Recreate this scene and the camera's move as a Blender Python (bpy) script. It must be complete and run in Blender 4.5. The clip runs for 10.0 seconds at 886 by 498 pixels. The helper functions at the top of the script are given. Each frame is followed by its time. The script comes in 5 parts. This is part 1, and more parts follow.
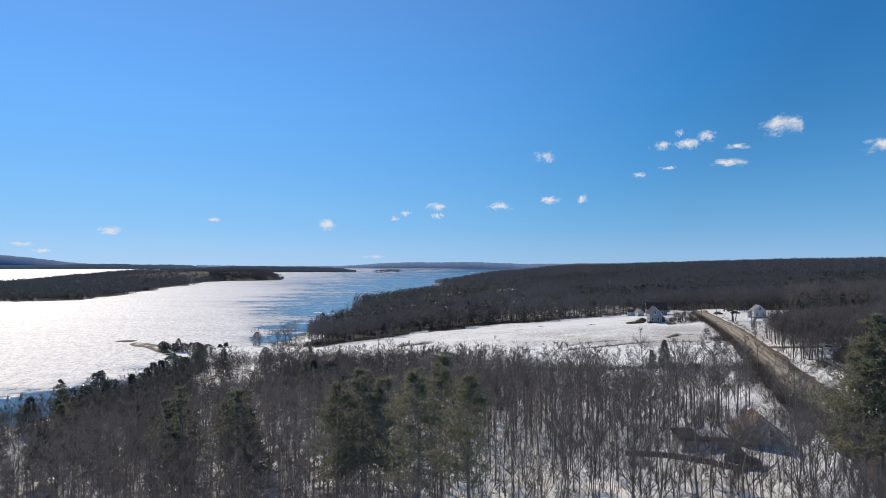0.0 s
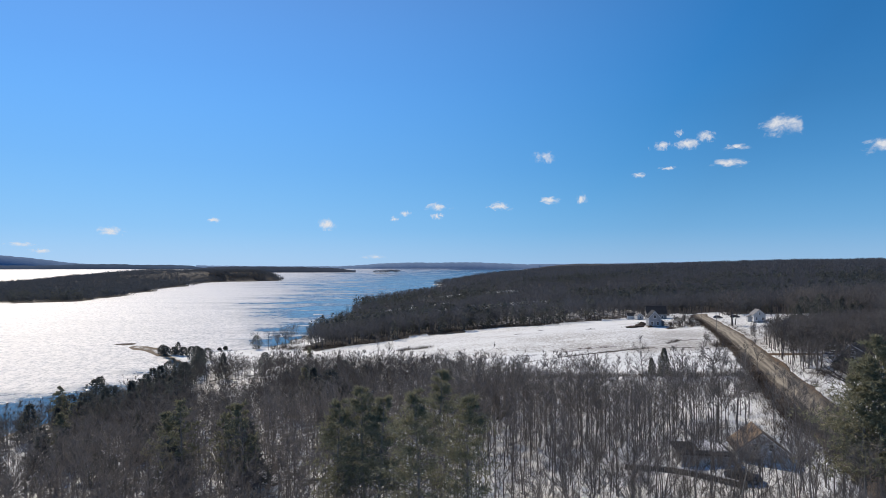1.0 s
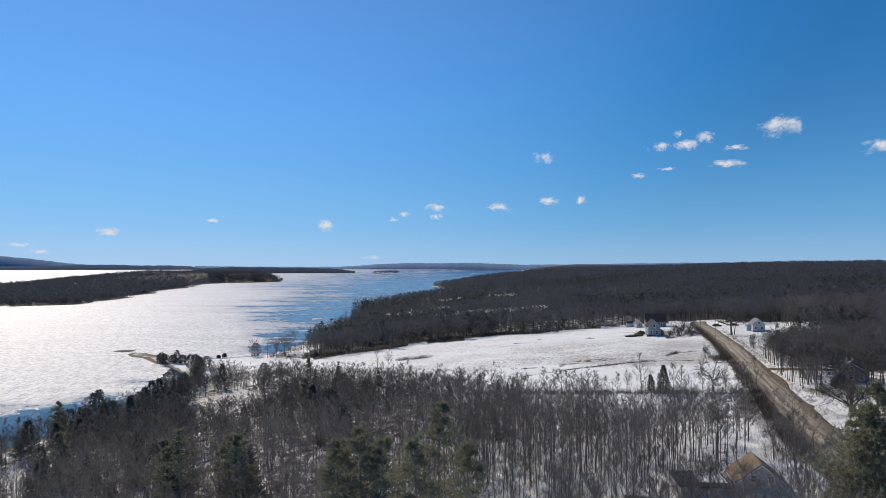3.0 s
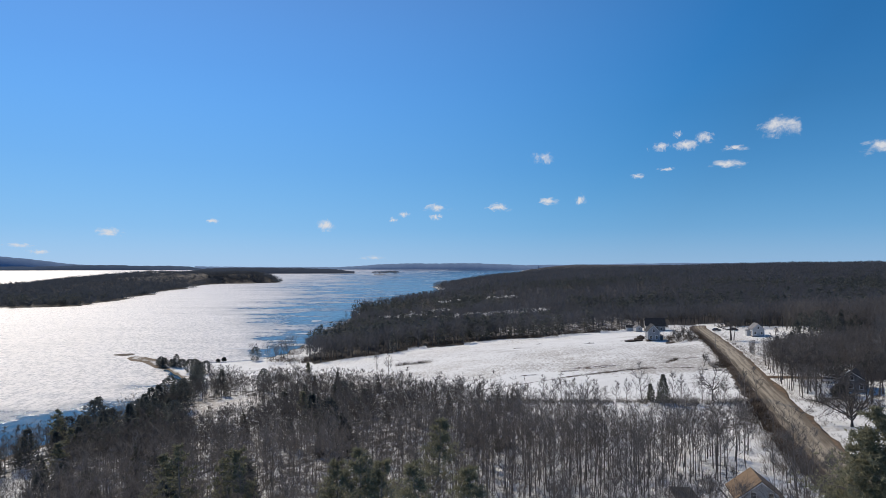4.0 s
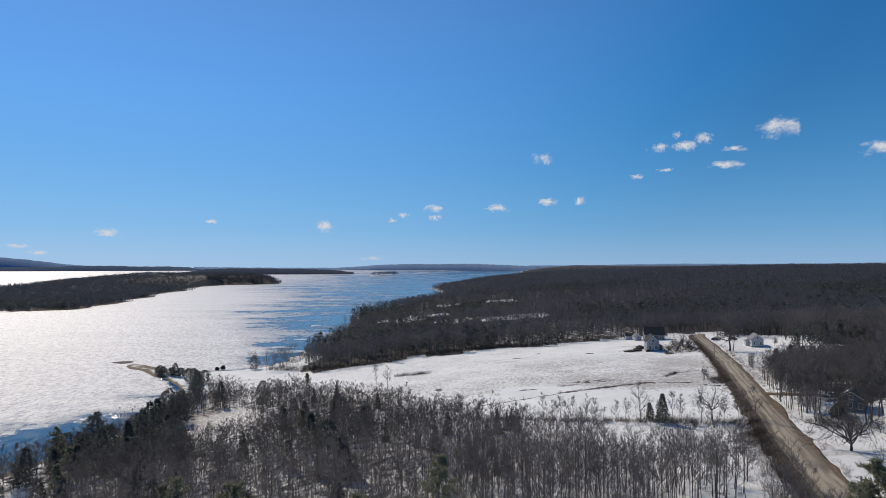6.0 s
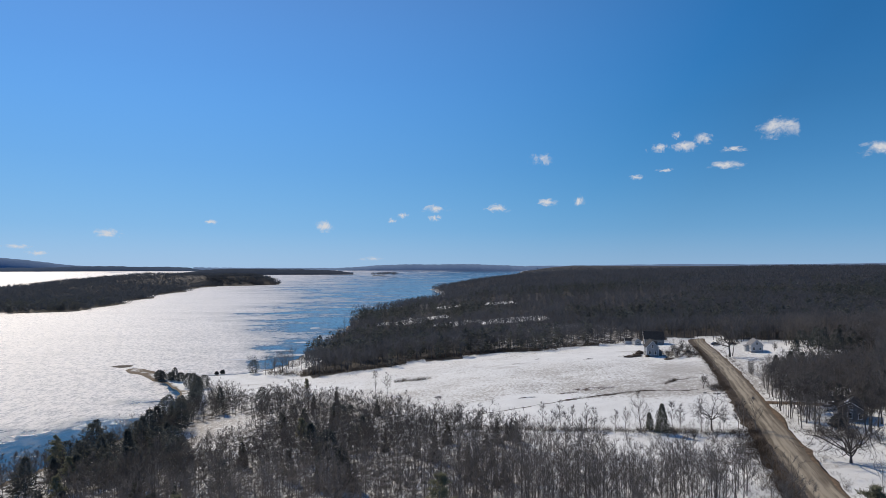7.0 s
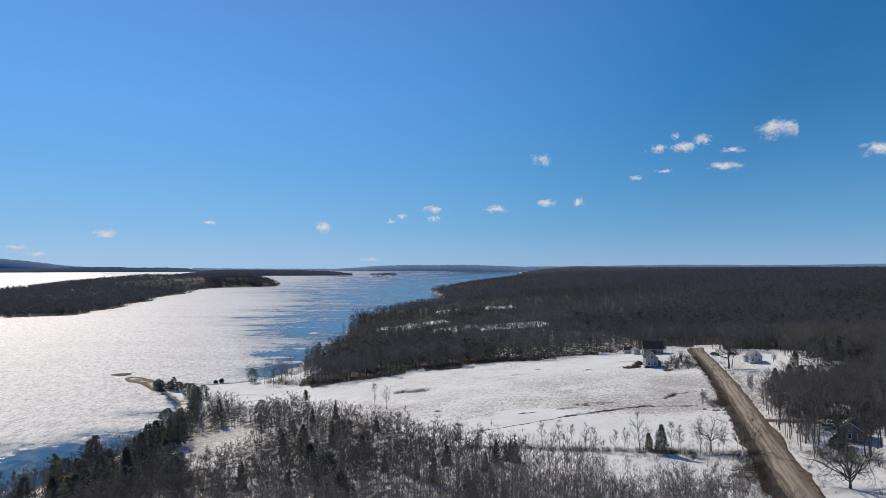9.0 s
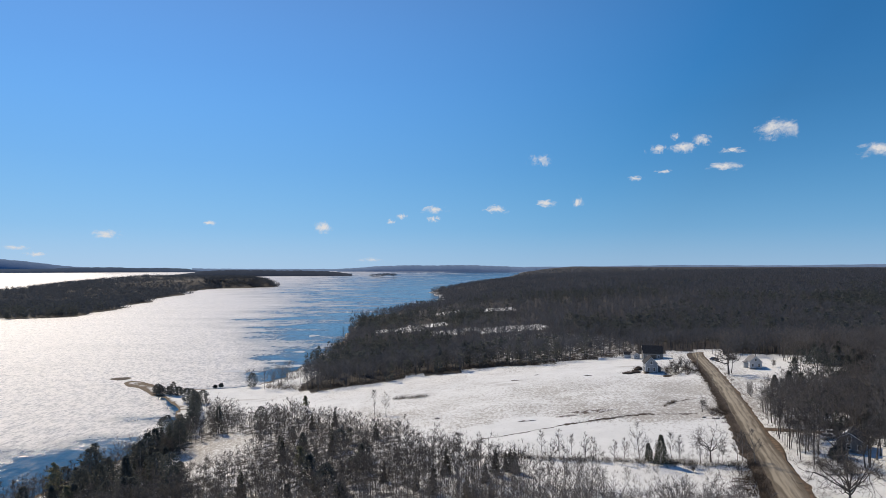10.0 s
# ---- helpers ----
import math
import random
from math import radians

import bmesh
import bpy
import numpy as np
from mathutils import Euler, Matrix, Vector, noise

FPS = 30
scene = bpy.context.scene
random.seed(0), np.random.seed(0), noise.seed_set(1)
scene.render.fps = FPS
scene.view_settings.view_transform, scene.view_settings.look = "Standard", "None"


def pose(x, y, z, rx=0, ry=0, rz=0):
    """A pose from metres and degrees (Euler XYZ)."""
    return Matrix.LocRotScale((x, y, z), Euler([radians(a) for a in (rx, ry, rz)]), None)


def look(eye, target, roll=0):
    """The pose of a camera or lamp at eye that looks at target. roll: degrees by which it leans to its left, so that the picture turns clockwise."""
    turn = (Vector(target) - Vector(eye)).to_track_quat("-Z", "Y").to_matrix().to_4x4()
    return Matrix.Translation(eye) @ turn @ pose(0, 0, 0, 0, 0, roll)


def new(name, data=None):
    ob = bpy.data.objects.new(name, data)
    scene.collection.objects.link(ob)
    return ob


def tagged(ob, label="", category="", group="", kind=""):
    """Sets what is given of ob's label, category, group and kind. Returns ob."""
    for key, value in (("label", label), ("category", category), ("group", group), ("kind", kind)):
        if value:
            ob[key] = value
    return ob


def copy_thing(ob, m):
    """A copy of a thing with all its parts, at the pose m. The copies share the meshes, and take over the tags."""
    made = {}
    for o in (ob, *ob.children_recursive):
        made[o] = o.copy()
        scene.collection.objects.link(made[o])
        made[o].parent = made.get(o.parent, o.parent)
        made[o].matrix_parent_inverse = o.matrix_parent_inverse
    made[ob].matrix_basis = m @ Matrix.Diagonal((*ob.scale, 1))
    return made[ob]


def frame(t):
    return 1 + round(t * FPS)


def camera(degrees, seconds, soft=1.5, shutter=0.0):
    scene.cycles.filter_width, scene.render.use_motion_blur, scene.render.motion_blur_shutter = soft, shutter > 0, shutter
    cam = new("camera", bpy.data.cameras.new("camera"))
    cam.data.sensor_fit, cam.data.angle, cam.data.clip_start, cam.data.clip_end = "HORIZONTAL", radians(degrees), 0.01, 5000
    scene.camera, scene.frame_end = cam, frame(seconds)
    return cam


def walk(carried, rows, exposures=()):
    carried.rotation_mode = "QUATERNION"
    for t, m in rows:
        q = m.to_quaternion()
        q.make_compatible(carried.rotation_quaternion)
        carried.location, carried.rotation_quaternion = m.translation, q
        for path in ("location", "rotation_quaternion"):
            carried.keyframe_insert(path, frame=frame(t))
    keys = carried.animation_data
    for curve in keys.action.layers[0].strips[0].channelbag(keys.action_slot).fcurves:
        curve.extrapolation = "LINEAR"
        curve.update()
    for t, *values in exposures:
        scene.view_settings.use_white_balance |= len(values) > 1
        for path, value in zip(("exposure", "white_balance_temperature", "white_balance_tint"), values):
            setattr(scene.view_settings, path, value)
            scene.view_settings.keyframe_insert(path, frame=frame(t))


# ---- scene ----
# The camera rises straight up over the woods, turning very slightly to the right.
cam = camera(72, 10.0, soft=0.62)
START_HEIGHT, CLIMB = 48.4, 24.0


def climbed(t):
    """The share of the climb done at t seconds: a slow gain of speed."""
    return 0.0800 * t + 0.0030 * t * t - 0.0001 * t ** 3


walk(cam, [(t * 0.5, pose(0, 0, START_HEIGHT + CLIMB * climbed(t * 0.5), 91.64, 0, -0.037 * t * 0.5)) for t in range(21)],
     exposures=[(0.0, 0.0, 6500, 10), (5.0, -0.17, 6500, 10), (8.0, -0.24, 6500, 10), (9.2, -0.2, 6600, 10), (10.0, -0.1, 6800, 10)])

# ---- light ----
SUN_AZIMUTH, SUN_HEIGHT = radians(-37), radians(40)
sun_way = Vector((math.sin(SUN_AZIMUTH) * math.cos(SUN_HEIGHT), math.cos(SUN_AZIMUTH) * math.cos(SUN_HEIGHT), math.sin(SUN_HEIGHT)))
world = bpy.data.worlds.new("winter_sky")
scene.world = world
world.use_nodes = True
wn = world.node_tree.nodes
sky = wn.new("ShaderNodeTexSky")
sky.sky_type, sky.sun_disc = "NISHITA", False
sky.sun_elevation, sky.sun_rotation = SUN_HEIGHT, SUN_AZIMUTH
sky.air_density, sky.dust_density, sky.ozone_density = 1.0, 0.0, 4.0
# the clear winter sky: deep blue overhead, pale towards the horizon, brighter on the sun's side
geo = wn.new("ShaderNodeTexCoord")
cut = wn.new("ShaderNodeSeparateXYZ")
tone = wn.new("ShaderNodeValToRGB")
tone.color_ramp.interpolation = "B_SPLINE"
for place, colour in ((0.0, (0.40, 0.65, 0.97, 1)), (0.06, (0.20, 0.56, 0.99, 1)), (0.16, (0.098, 0.435, 0.95, 1)), (0.30, (0.042, 0.335, 0.90, 1)), (0.50, (0.026, 0.19, 0.56, 1))):
    e = tone.color_ramp.elements.new(place)
    e.color = colour
tone.color_ramp.elements.remove(tone.color_ramp.elements[0])
tone.color_ramp.elements[-1].color = (0.02, 0.09, 0.27, 1)
aim = wn.new("ShaderNodeVectorMath")
aim.operation = "DOT_PRODUCT"
aim.inputs[1].default_value = sun_way
side = wn.new("ShaderNodeMapRange")
side.inputs["From Min"].default_value, side.inputs["From Max"].default_value = 0.45, 0.95
side.inputs["To Min"].default_value, side.inputs["To Max"].default_value = 0.57, 1.12
low = wn.new("ShaderNodeMapRange")
low.inputs["From Min"].default_value, low.inputs["From Max"].default_value = 0.0, 0.24
low.inputs["To Min"].default_value, low.inputs["To Max"].default_value = 0.65, 0.0
even = wn.new("ShaderNodeMix")
even.inputs["B"].default_value = 0.92
scaled = wn.new("ShaderNodeVectorMath")
scaled.operation = "SCALE"
# a soft whitening towards the sun
glare = wn.new("ShaderNodeMapRange")
glare.inputs["From Min"].default_value, glare.inputs["From Max"].default_value = 0.55, 1.0
glare.inputs["To Min"].default_value, glare.inputs["To Max"].default_value = 0.0, 1.0
white = wn.new("ShaderNodeVectorMath")
white.operation = "SCALE"
white.inputs[0].default_value = (0.10, 0.06, 0.02)
bright = wn.new("ShaderNodeVectorMath")
bright.operation = "ADD"
blend = wn.new("ShaderNodeMix")
blend.data_type = "RGBA"
blend.inputs["Factor"].default_value = 0.95
ten = wn.new("ShaderNodeVectorMath")
ten.operation = "SCALE"
ten.inputs["Scale"].default_value = 10.0
wl = world.node_tree.links
wl.new(geo.outputs["Generated"], cut.inputs[0])
wl.new(cut.outputs["Z"], tone.inputs["Fac"])
wl.new(geo.outputs["Generated"], aim.inputs[0])
wl.new(aim.outputs["Value"], side.inputs["Value"])
wl.new(tone.outputs["Color"], scaled.inputs[0])
wl.new(cut.outputs["Z"], low.inputs["Value"])
wl.new(low.outputs["Result"], even.inputs["Factor"])
wl.new(side.outputs["Result"], even.inputs["A"])
wl.new(even.outputs["Result"], scaled.inputs["Scale"])
wl.new(aim.outputs["Value"], glare.inputs["Value"])
wl.new(glare.outputs["Result"], white.inputs["Scale"])
wl.new(scaled.outputs["Vector"], bright.inputs[0])
wl.new(white.outputs["Vector"], bright.inputs[1])
wl.new(bright.outputs["Vector"], ten.inputs[0])
wl.new(sky.outputs["Color"], blend.inputs["A"])
wl.new(ten.outputs["Vector"], blend.inputs["B"])
wn["Background"].inputs["Strength"].default_value = 0.1
wl.new(blend.outputs["Result"], wn["Background"].inputs["Color"])
sun = new("sun", bpy.data.lights.new("sun", "SUN"))
sun.data.energy, sun.data.angle, sun.data.color = 4.0, radians(0.53), (1.0, 0.87, 0.70)
sun.matrix_world = look(sun_way * 3000, (0, 0, 0))


# ---- materials ----
class Nodes:
    """A short way to write node materials."""

    def __init__(self, name):
        self.mat = bpy.data.materials.new(name)
        self.mat.use_nodes = True
        self.tree = self.mat.node_tree
        self.bsdf = self.tree.nodes["Principled BSDF"]

    def node(self, kind, **values):
        n = self.tree.nodes.new("ShaderNode" + kind)
        for key, value in values.items():
            setattr(n, key, value)
        return n

    def link(self, a, b):
        self.tree.links.new(a, b)

    def put(self, socket, value):
        if isinstance(value, bpy.types.NodeSocket):
            self.link(value, socket)
        else:
            socket.default_value = value

    def place(self, scale=(1, 1, 1), turn=0.0):
        g = self.node("NewGeometry")
        m = self.node("Mapping")
        m.inputs["Scale"].default_value = scale
        m.inputs["Rotation"].default_value = (0, 0, turn)
        self.link(g.outputs["Position"], m.inputs["Vector"])
        return m.outputs["Vector"]

    def noise(self, scale, detail=4.0, rough=0.55, where=None, distort=0.0):
        n = self.node("TexNoise")
        n.inputs["Scale"].default_value, n.inputs["Detail"].default_value = scale, detail
        n.inputs["Roughness"].default_value, n.inputs["Distortion"].default_value = rough, distort
        self.link(where or self.place(), n.inputs["Vector"])
        return n.outputs["Fac"]

    def ramp(self, value, low, high, a=0.0, b=1.0):
        n = self.node("MapRange", interpolation_type="SMOOTHSTEP")
        for key, v in (("Value", value), ("From Min", low), ("From Max", high), ("To Min", a), ("To Max", b)):
            self.put(n.inputs[key], v)
        return n.outputs["Result"]

    def maths(self, op, a, b=0.0):
        n = self.node("Math", operation=op)
        self.put(n.inputs[0], a)
        self.put(n.inputs[1], b)
        return n.outputs[0]

    def mix(self, f, a, b):
        n = self.node("Mix", data_type="RGBA")
        self.put(n.inputs["Factor"], f)
        self.put(n.inputs["A"], (*a, 1) if isinstance(a, tuple) else a)
        self.put(n.inputs["B"], (*b, 1) if isinstance(b, tuple) else b)
        return n.outputs["Result"]

    def bump(self, height, depth, strength=1.0):
        n = self.node("Bump")
        n.inputs["Distance"].default_value, n.inputs["Strength"].default_value = depth, strength
        self.link(height, n.inputs["Height"])
        self.link(n.outputs["Normal"], self.bsdf.inputs["Normal"])

    def done(self, colour, rough=0.8, metal=0.0, specular=0.3):
        self.put(self.bsdf.inputs["Base Color"], (*colour, 1) if isinstance(colour, tuple) else colour)
        self.put(self.bsdf.inputs["Roughness"], rough)
        self.bsdf.inputs["Metallic"].default_value = metal
        self.bsdf.inputs["Specular IOR Level"].default_value = specular
        return self.mat


def plain(name, a, b, scale=2.0, rough=0.8, bump=0.0, specular=0.3, detail=5.0):
    """Two tones mixed by a coarse and a fine grain."""
    k = Nodes(name)
    f = k.maths("ADD", k.maths("MULTIPLY", k.noise(scale, detail), 0.6), k.maths("MULTIPLY", k.noise(scale * 9, 3.0), 0.4))
    if bump:
        k.bump(k.noise(scale * 6, 4.0), bump)
    return k.done(k.mix(k.ramp(f, 0.35, 0.65), a, b), rough, specular=specular)


def island_mix(name, a, b, rough=0.9, translucent=False):
    """Two tones, varied from piece to piece."""
    k = Nodes(name)
    g = k.node("NewGeometry")
    o = k.node("ObjectInfo")
    f = k.maths("FRACT", k.maths("ADD", g.outputs["Random Per Island"], o.outputs["Random"]))
    patch = k.ramp(k.noise(0.05, 3.0), 0.3, 0.7, -0.3, 0.3)
    colour = k.mix(k.ramp(k.maths("ADD", f, patch), 0.0, 1.0), a, b)
    if translucent:
        # thin needles and sprays of fine twigs let some of the light through
        through_light = k.node("BsdfTranslucent")
        k.link(colour, through_light.inputs["Color"])
        both = k.node("MixShader")
        both.inputs[0].default_value = 0.4
        k.link(k.bsdf.outputs[0], both.inputs[1])
        k.link(through_light.outputs[0], both.inputs[2])
        k.link(both.outputs[0], k.tree.nodes["Material Output"].inputs["Surface"])
    return k.done(colour, rough, specular=0.15)


def snow_ground():
    """Old wet snow: stubble pricking through in drifts, bare straw patches, marsh grass at the water, litter under
    trees with their shade put into its colour.
    """
    k = Nodes("snowy_ground")
    big = k.noise(0.016, 5.0, 0.6)
    streak = k.noise(1.1, 6.0, 0.75, k.place((1.0, 0.6, 1.0), 0.25))
    fine = k.noise(3.2, 6.0, 0.78, k.place((1.0, 0.6, 1.0), 0.1))
    fleck = k.maths("ADD", k.maths("MULTIPLY", streak, 0.55), k.maths("MULTIPLY", fine, 0.45))
    g = k.node("NewGeometry")
    s = k.node("SeparateXYZ")
    k.link(g.outputs["Position"], s.inputs[0])
    # the mown part of the field lies beyond the ditch
    across = k.maths("ADD", s.outputs["Y"], k.ramp(big, 0.3, 0.7, -14.0, 14.0))
    mown = k.maths("MULTIPLY", k.ramp(across, 200.0, 212.0), k.ramp(across, 250.0, 310.0, 1.0, 0.25))
    patch = k.maths("ADD", k.ramp(big, 0.38, 0.62, -0.095, -0.02), k.maths("MULTIPLY", mown, 0.085))
    stubble = k.ramp(k.maths("ADD", fleck, patch), 0.50, 0.57)
    bare = k.maths("MULTIPLY", k.ramp(k.noise(0.05, 6.0, 0.7, k.place((0.35, 1.0, 1.0), 0.2)), 0.60, 0.66), k.ramp(fine, 0.38, 0.5))
    snow = k.mix(k.ramp(k.noise(0.11, 5.0, 0.6), 0.3, 0.7), (0.765, 0.778, 0.762), (0.865, 0.878, 0.862))
    grass = k.mix(k.noise(3.0), (0.13, 0.105, 0.078), (0.28, 0.23, 0.17))
    level = k.maths("ADD", s.outputs["Z"], k.maths("MULTIPLY", k.noise(0.15, 5.0), 0.5))
    marsh = k.ramp(level, 0.42, 0.62, 1.0, 0.0)
    cover = k.maths("MAXIMUM", k.maths("MULTIPLY", stubble, 0.66), k.maths("MULTIPLY", bare, 0.35))
    reed = k.mix(k.noise(1.2, 5.0), (0.085, 0.062, 0.04), (0.19, 0.14, 0.088))
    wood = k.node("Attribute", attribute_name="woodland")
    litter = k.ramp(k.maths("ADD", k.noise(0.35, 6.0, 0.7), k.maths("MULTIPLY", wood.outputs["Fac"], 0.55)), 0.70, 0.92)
    # litter tone, kept dark to hold the shade between the stems
    shaded_floor = k.mix(k.noise(0.8, 5.0, 0.7), (0.035, 0.032, 0.03), (0.075, 0.067, 0.06))
    k.bump(k.maths("ADD", k.maths("MULTIPLY", streak, 0.6), k.maths("MULTIPLY", fine, 0.3)), 0.5, 0.9)
    return k.done(k.mix(litter, k.mix(marsh, k.mix(cover, snow, grass), reed), shaded_floor), 0.8, specular=0.2)


def lake_water():
    """The lake in thaw: wet grey ice with sun glitter put into its colour over most of it, open dark water along the
    wooded shore and in long leads.
    """
    k = Nodes("lake_water")
    wind = k.noise(0.010, 5.0, 0.6, k.place((0.5, 1.0, 1.0), 0.10))
    streak = k.noise(0.06, 5.0, 0.65, k.place((0.7, 1.0, 1.0), 0.06))
    wave = k.noise(0.35, 6.0, 0.75, k.place((1.0, 0.5, 1.0), 0.2))
    chop = k.noise(0.2, 5.0, 0.72, k.place((1.0, 0.55, 1.0), 0.2))
    spread = k.node("Attribute", attribute_name="open_water")
    lead = k.noise(0.022, 4.0, 0.6, k.place((0.45, 1.0, 1.0), 0.04))
    g = k.maths("ADD", k.maths("ADD", k.ramp(wind, 0.3, 0.7, 0.02, 0.38), k.ramp(lead, 0.32, 0.68, 0.0, 0.34)), k.ramp(streak, 0.32, 0.68, 0.0, 0.26))
    g = k.maths("ADD", k.maths("MULTIPLY", k.maths("SUBTRACT", g, 0.5), k.ramp(spread.outputs["Fac"], 0.0, 0.5, 0.25, 0.75)), 0.5)
    # pale share of the lake; stands in for sun glitter as well as ice
    ice = k.ramp(k.maths("SUBTRACT", g, k.maths("MULTIPLY", spread.outputs["Fac"], 0.42)), 0.02, 0.56)
    k.bump(k.maths("MULTIPLY", wave, k.ramp(ice, 0.0, 0.5, 0.12, 1.0)), 1.3, 0.9)
    rough = k.maths("ADD", k.ramp(ice, 0.0, 0.8, 0.13, 0.47), k.ramp(chop, 0.35, 0.65, -0.09, 0.10))
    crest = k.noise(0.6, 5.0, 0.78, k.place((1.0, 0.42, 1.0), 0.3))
    # sparkle painted as pale and dark flecks in the base colour, and in the gloss
    painted_glint = k.ramp(k.maths("ADD", k.maths("MULTIPLY", chop, 0.4), k.maths("MULTIPLY", crest, 0.6)), 0.40, 0.56)
    tone = k.mix(painted_glint, (0.24, 0.26, 0.29), (0.66, 0.65, 0.645))
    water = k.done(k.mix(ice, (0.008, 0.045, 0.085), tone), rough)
    k.put(k.bsdf.inputs["Specular IOR Level"], k.maths("MULTIPLY", k.ramp(ice, 0.0, 1.0, 0.3, 0.86), k.ramp(painted_glint, 0.0, 1.0, 0.62, 1.1)))
    return water


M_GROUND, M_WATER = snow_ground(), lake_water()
def dirt_road():
    """Packed gravel and mud, streaked along the way of travel."""
    k = Nodes("dirt_road")
    across = k.node("Attribute", attribute_name="across").outputs["Fac"]
    wander = k.maths("ADD", across, k.ramp(k.noise(0.05, 3.0), 0.3, 0.7, -0.5, 0.5))
    ruts = k.maths("SINE", k.maths("MULTIPLY", wander, 3.4))
    middle = k.ramp(k.maths("ABSOLUTE", across, 0.0), 1.2, 3.7, 0.12, -0.30)
    g = k.node("NewGeometry")
    cut = k.node("SeparateXYZ")
    k.link(g.outputs["Position"], cut.inputs[0])
    lane = k.node("CombineXYZ")
    k.link(across, lane.inputs[0])
    k.link(k.maths("MULTIPLY", cut.outputs["Y"], 0.03), lane.inputs[1])
    rut = k.noise(1.7, 4.0, 0.6, lane.outputs["Vector"])
    patch = k.noise(0.10, 5.0, 0.6)
    fine = k.noise(4.0, 5.0, 0.7)
    f = k.maths("ADD", k.maths("ADD", k.maths("MULTIPLY", rut, 0.5), k.maths("MULTIPLY", patch, 0.35)), k.maths("MULTIPLY", fine, 0.15))
    f = k.maths("ADD", k.maths("ADD", f, k.maths("MULTIPLY", ruts, 0.06)), k.maths("MULTIPLY", middle, 0.5))
    k.bump(k.maths("ADD", rut, k.maths("MULTIPLY", fine, 0.3)), 0.1, 0.6)
    return k.done(k.mix(k.ramp(f, 0.38, 0.64), (0.13, 0.108, 0.08), (0.35, 0.31, 0.24)), 0.9)


M_ROAD = dirt_road()
M_VERGE = plain("muddy_verge", (0.045, 0.037, 0.03), (0.115, 0.09, 0.068), 0.5, 0.95, 0.05)
def thawed_grass():
    """Dead grass and wet earth with snow still lying in its hollows."""
    k = Nodes("thawed_grass")
    f = k.maths("ADD", k.maths("MULTIPLY", k.noise(0.9, 5.0, 0.7, k.place((0.5, 1.0, 1.0), 0.1)), 0.6), k.maths("MULTIPLY", k.noise(2.6, 5.0, 0.75), 0.4))
    earth = k.mix(k.noise(1.3, 4.0), (0.05, 0.037, 0.028), (0.14, 0.105, 0.078))
    return k.done(k.mix(k.ramp(f, 0.49, 0.56), earth, (0.72, 0.725, 0.735)), 0.9)


M_THAW = thawed_grass()
M_BANK = plain("bare_earth_bank", (0.085, 0.06, 0.04), (0.21, 0.15, 0.10), 0.7, 0.95, 0.06)
M_BARK = plain("grey_bark", (0.17, 0.155, 0.142), (0.36, 0.335, 0.31), 3.0, 0.9, 0.02)
M_TWIG = island_mix("bare_twigs", (0.14, 0.131, 0.126), (0.225, 0.21, 0.20), translucent=True)
M_DARKTWIG = island_mix("dark_bare_twigs", (0.095, 0.09, 0.087), (0.15, 0.141, 0.136), translucent=True)
# bare twigs far off, with grey-blue haze mixed into their colour
M_HAZYTWIG = island_mix("far_hazy_twigs", (0.106, 0.109, 0.118), (0.146, 0.149, 0.160), translucent=True)
M_PINE = island_mix("pine_needles", (0.185, 0.188, 0.125), (0.335, 0.32, 0.215), translucent=True)
M_SPRUCE = island_mix("spruce_needles", (0.06, 0.066, 0.054), (0.14, 0.145, 0.11), translucent=True)
M_SHOREPINE = island_mix("dark_shore_needles", (0.09, 0.098, 0.092), (0.145, 0.153, 0.138), translucent=True)
M_HEDGEFIR = island_mix("faded_spruce_needles", (0.10, 0.108, 0.088), (0.22, 0.225, 0.18), translucent=True)
# conifers far off: the haze before them is painted into the needle colour
M_HAZYFIR = island_mix("far_hazy_needles", (0.085, 0.097, 0.112), (0.115, 0.127, 0.142), translucent=True)
# woods across the lake: blue distance haze is put into these base colours
M_HAZYHILL = plain("far_hazy_hill", (0.17, 0.245, 0.36), (0.21, 0.29, 0.415), 0.004, 1.0, specular=0.0)
M_HAZYRIDGE = plain("far_hazy_ridge", (0.075, 0.105, 0.15), (0.10, 0.135, 0.185), 0.006, 1.0, specular=0.0)
M_HAZYSHORE = plain("far_hazy_shore", (0.058, 0.07, 0.09), (0.072, 0.087, 0.11), 0.02, 1.0, specular=0.0)
M_BRUSH = island_mix("dry_brush", (0.06, 0.047, 0.037), (0.15, 0.115, 0.085))
M_WHITE = plain("white_clapboard", (0.38, 0.395, 0.415), (0.47, 0.48, 0.495), 1.5, 0.6)
M_PALE = plain("pale_grey_clapboard", (0.24, 0.255, 0.275), (0.32, 0.335, 0.355), 1.5, 0.65)
M_GREYWALL = plain("grey_shingle", (0.13, 0.13, 0.135), (0.21, 0.21, 0.215), 1.5, 0.8)
M_DARKROOF = plain("dark_asphalt_roof", (0.022, 0.023, 0.026), (0.042, 0.043, 0.047), 1.5, 0.85, 0.01)
M_BROWNROOF = plain("brown_asphalt_roof", (0.145, 0.105, 0.07), (0.22, 0.16, 0.11), 1.2, 0.85, 0.01)
M_GREYROOF = plain("grey_asphalt_roof", (0.15, 0.15, 0.155), (0.23, 0.23, 0.235), 1.2, 0.85, 0.01)
M_SNOW = plain("roof_snow", (0.74, 0.75, 0.78), (0.82, 0.83, 0.85), 1.0, 0.7, 0.03)
M_GLASS = plain("window_glass", (0.02, 0.022, 0.026), (0.03, 0.034, 0.04), 1.0, 0.08, specular=0.6)
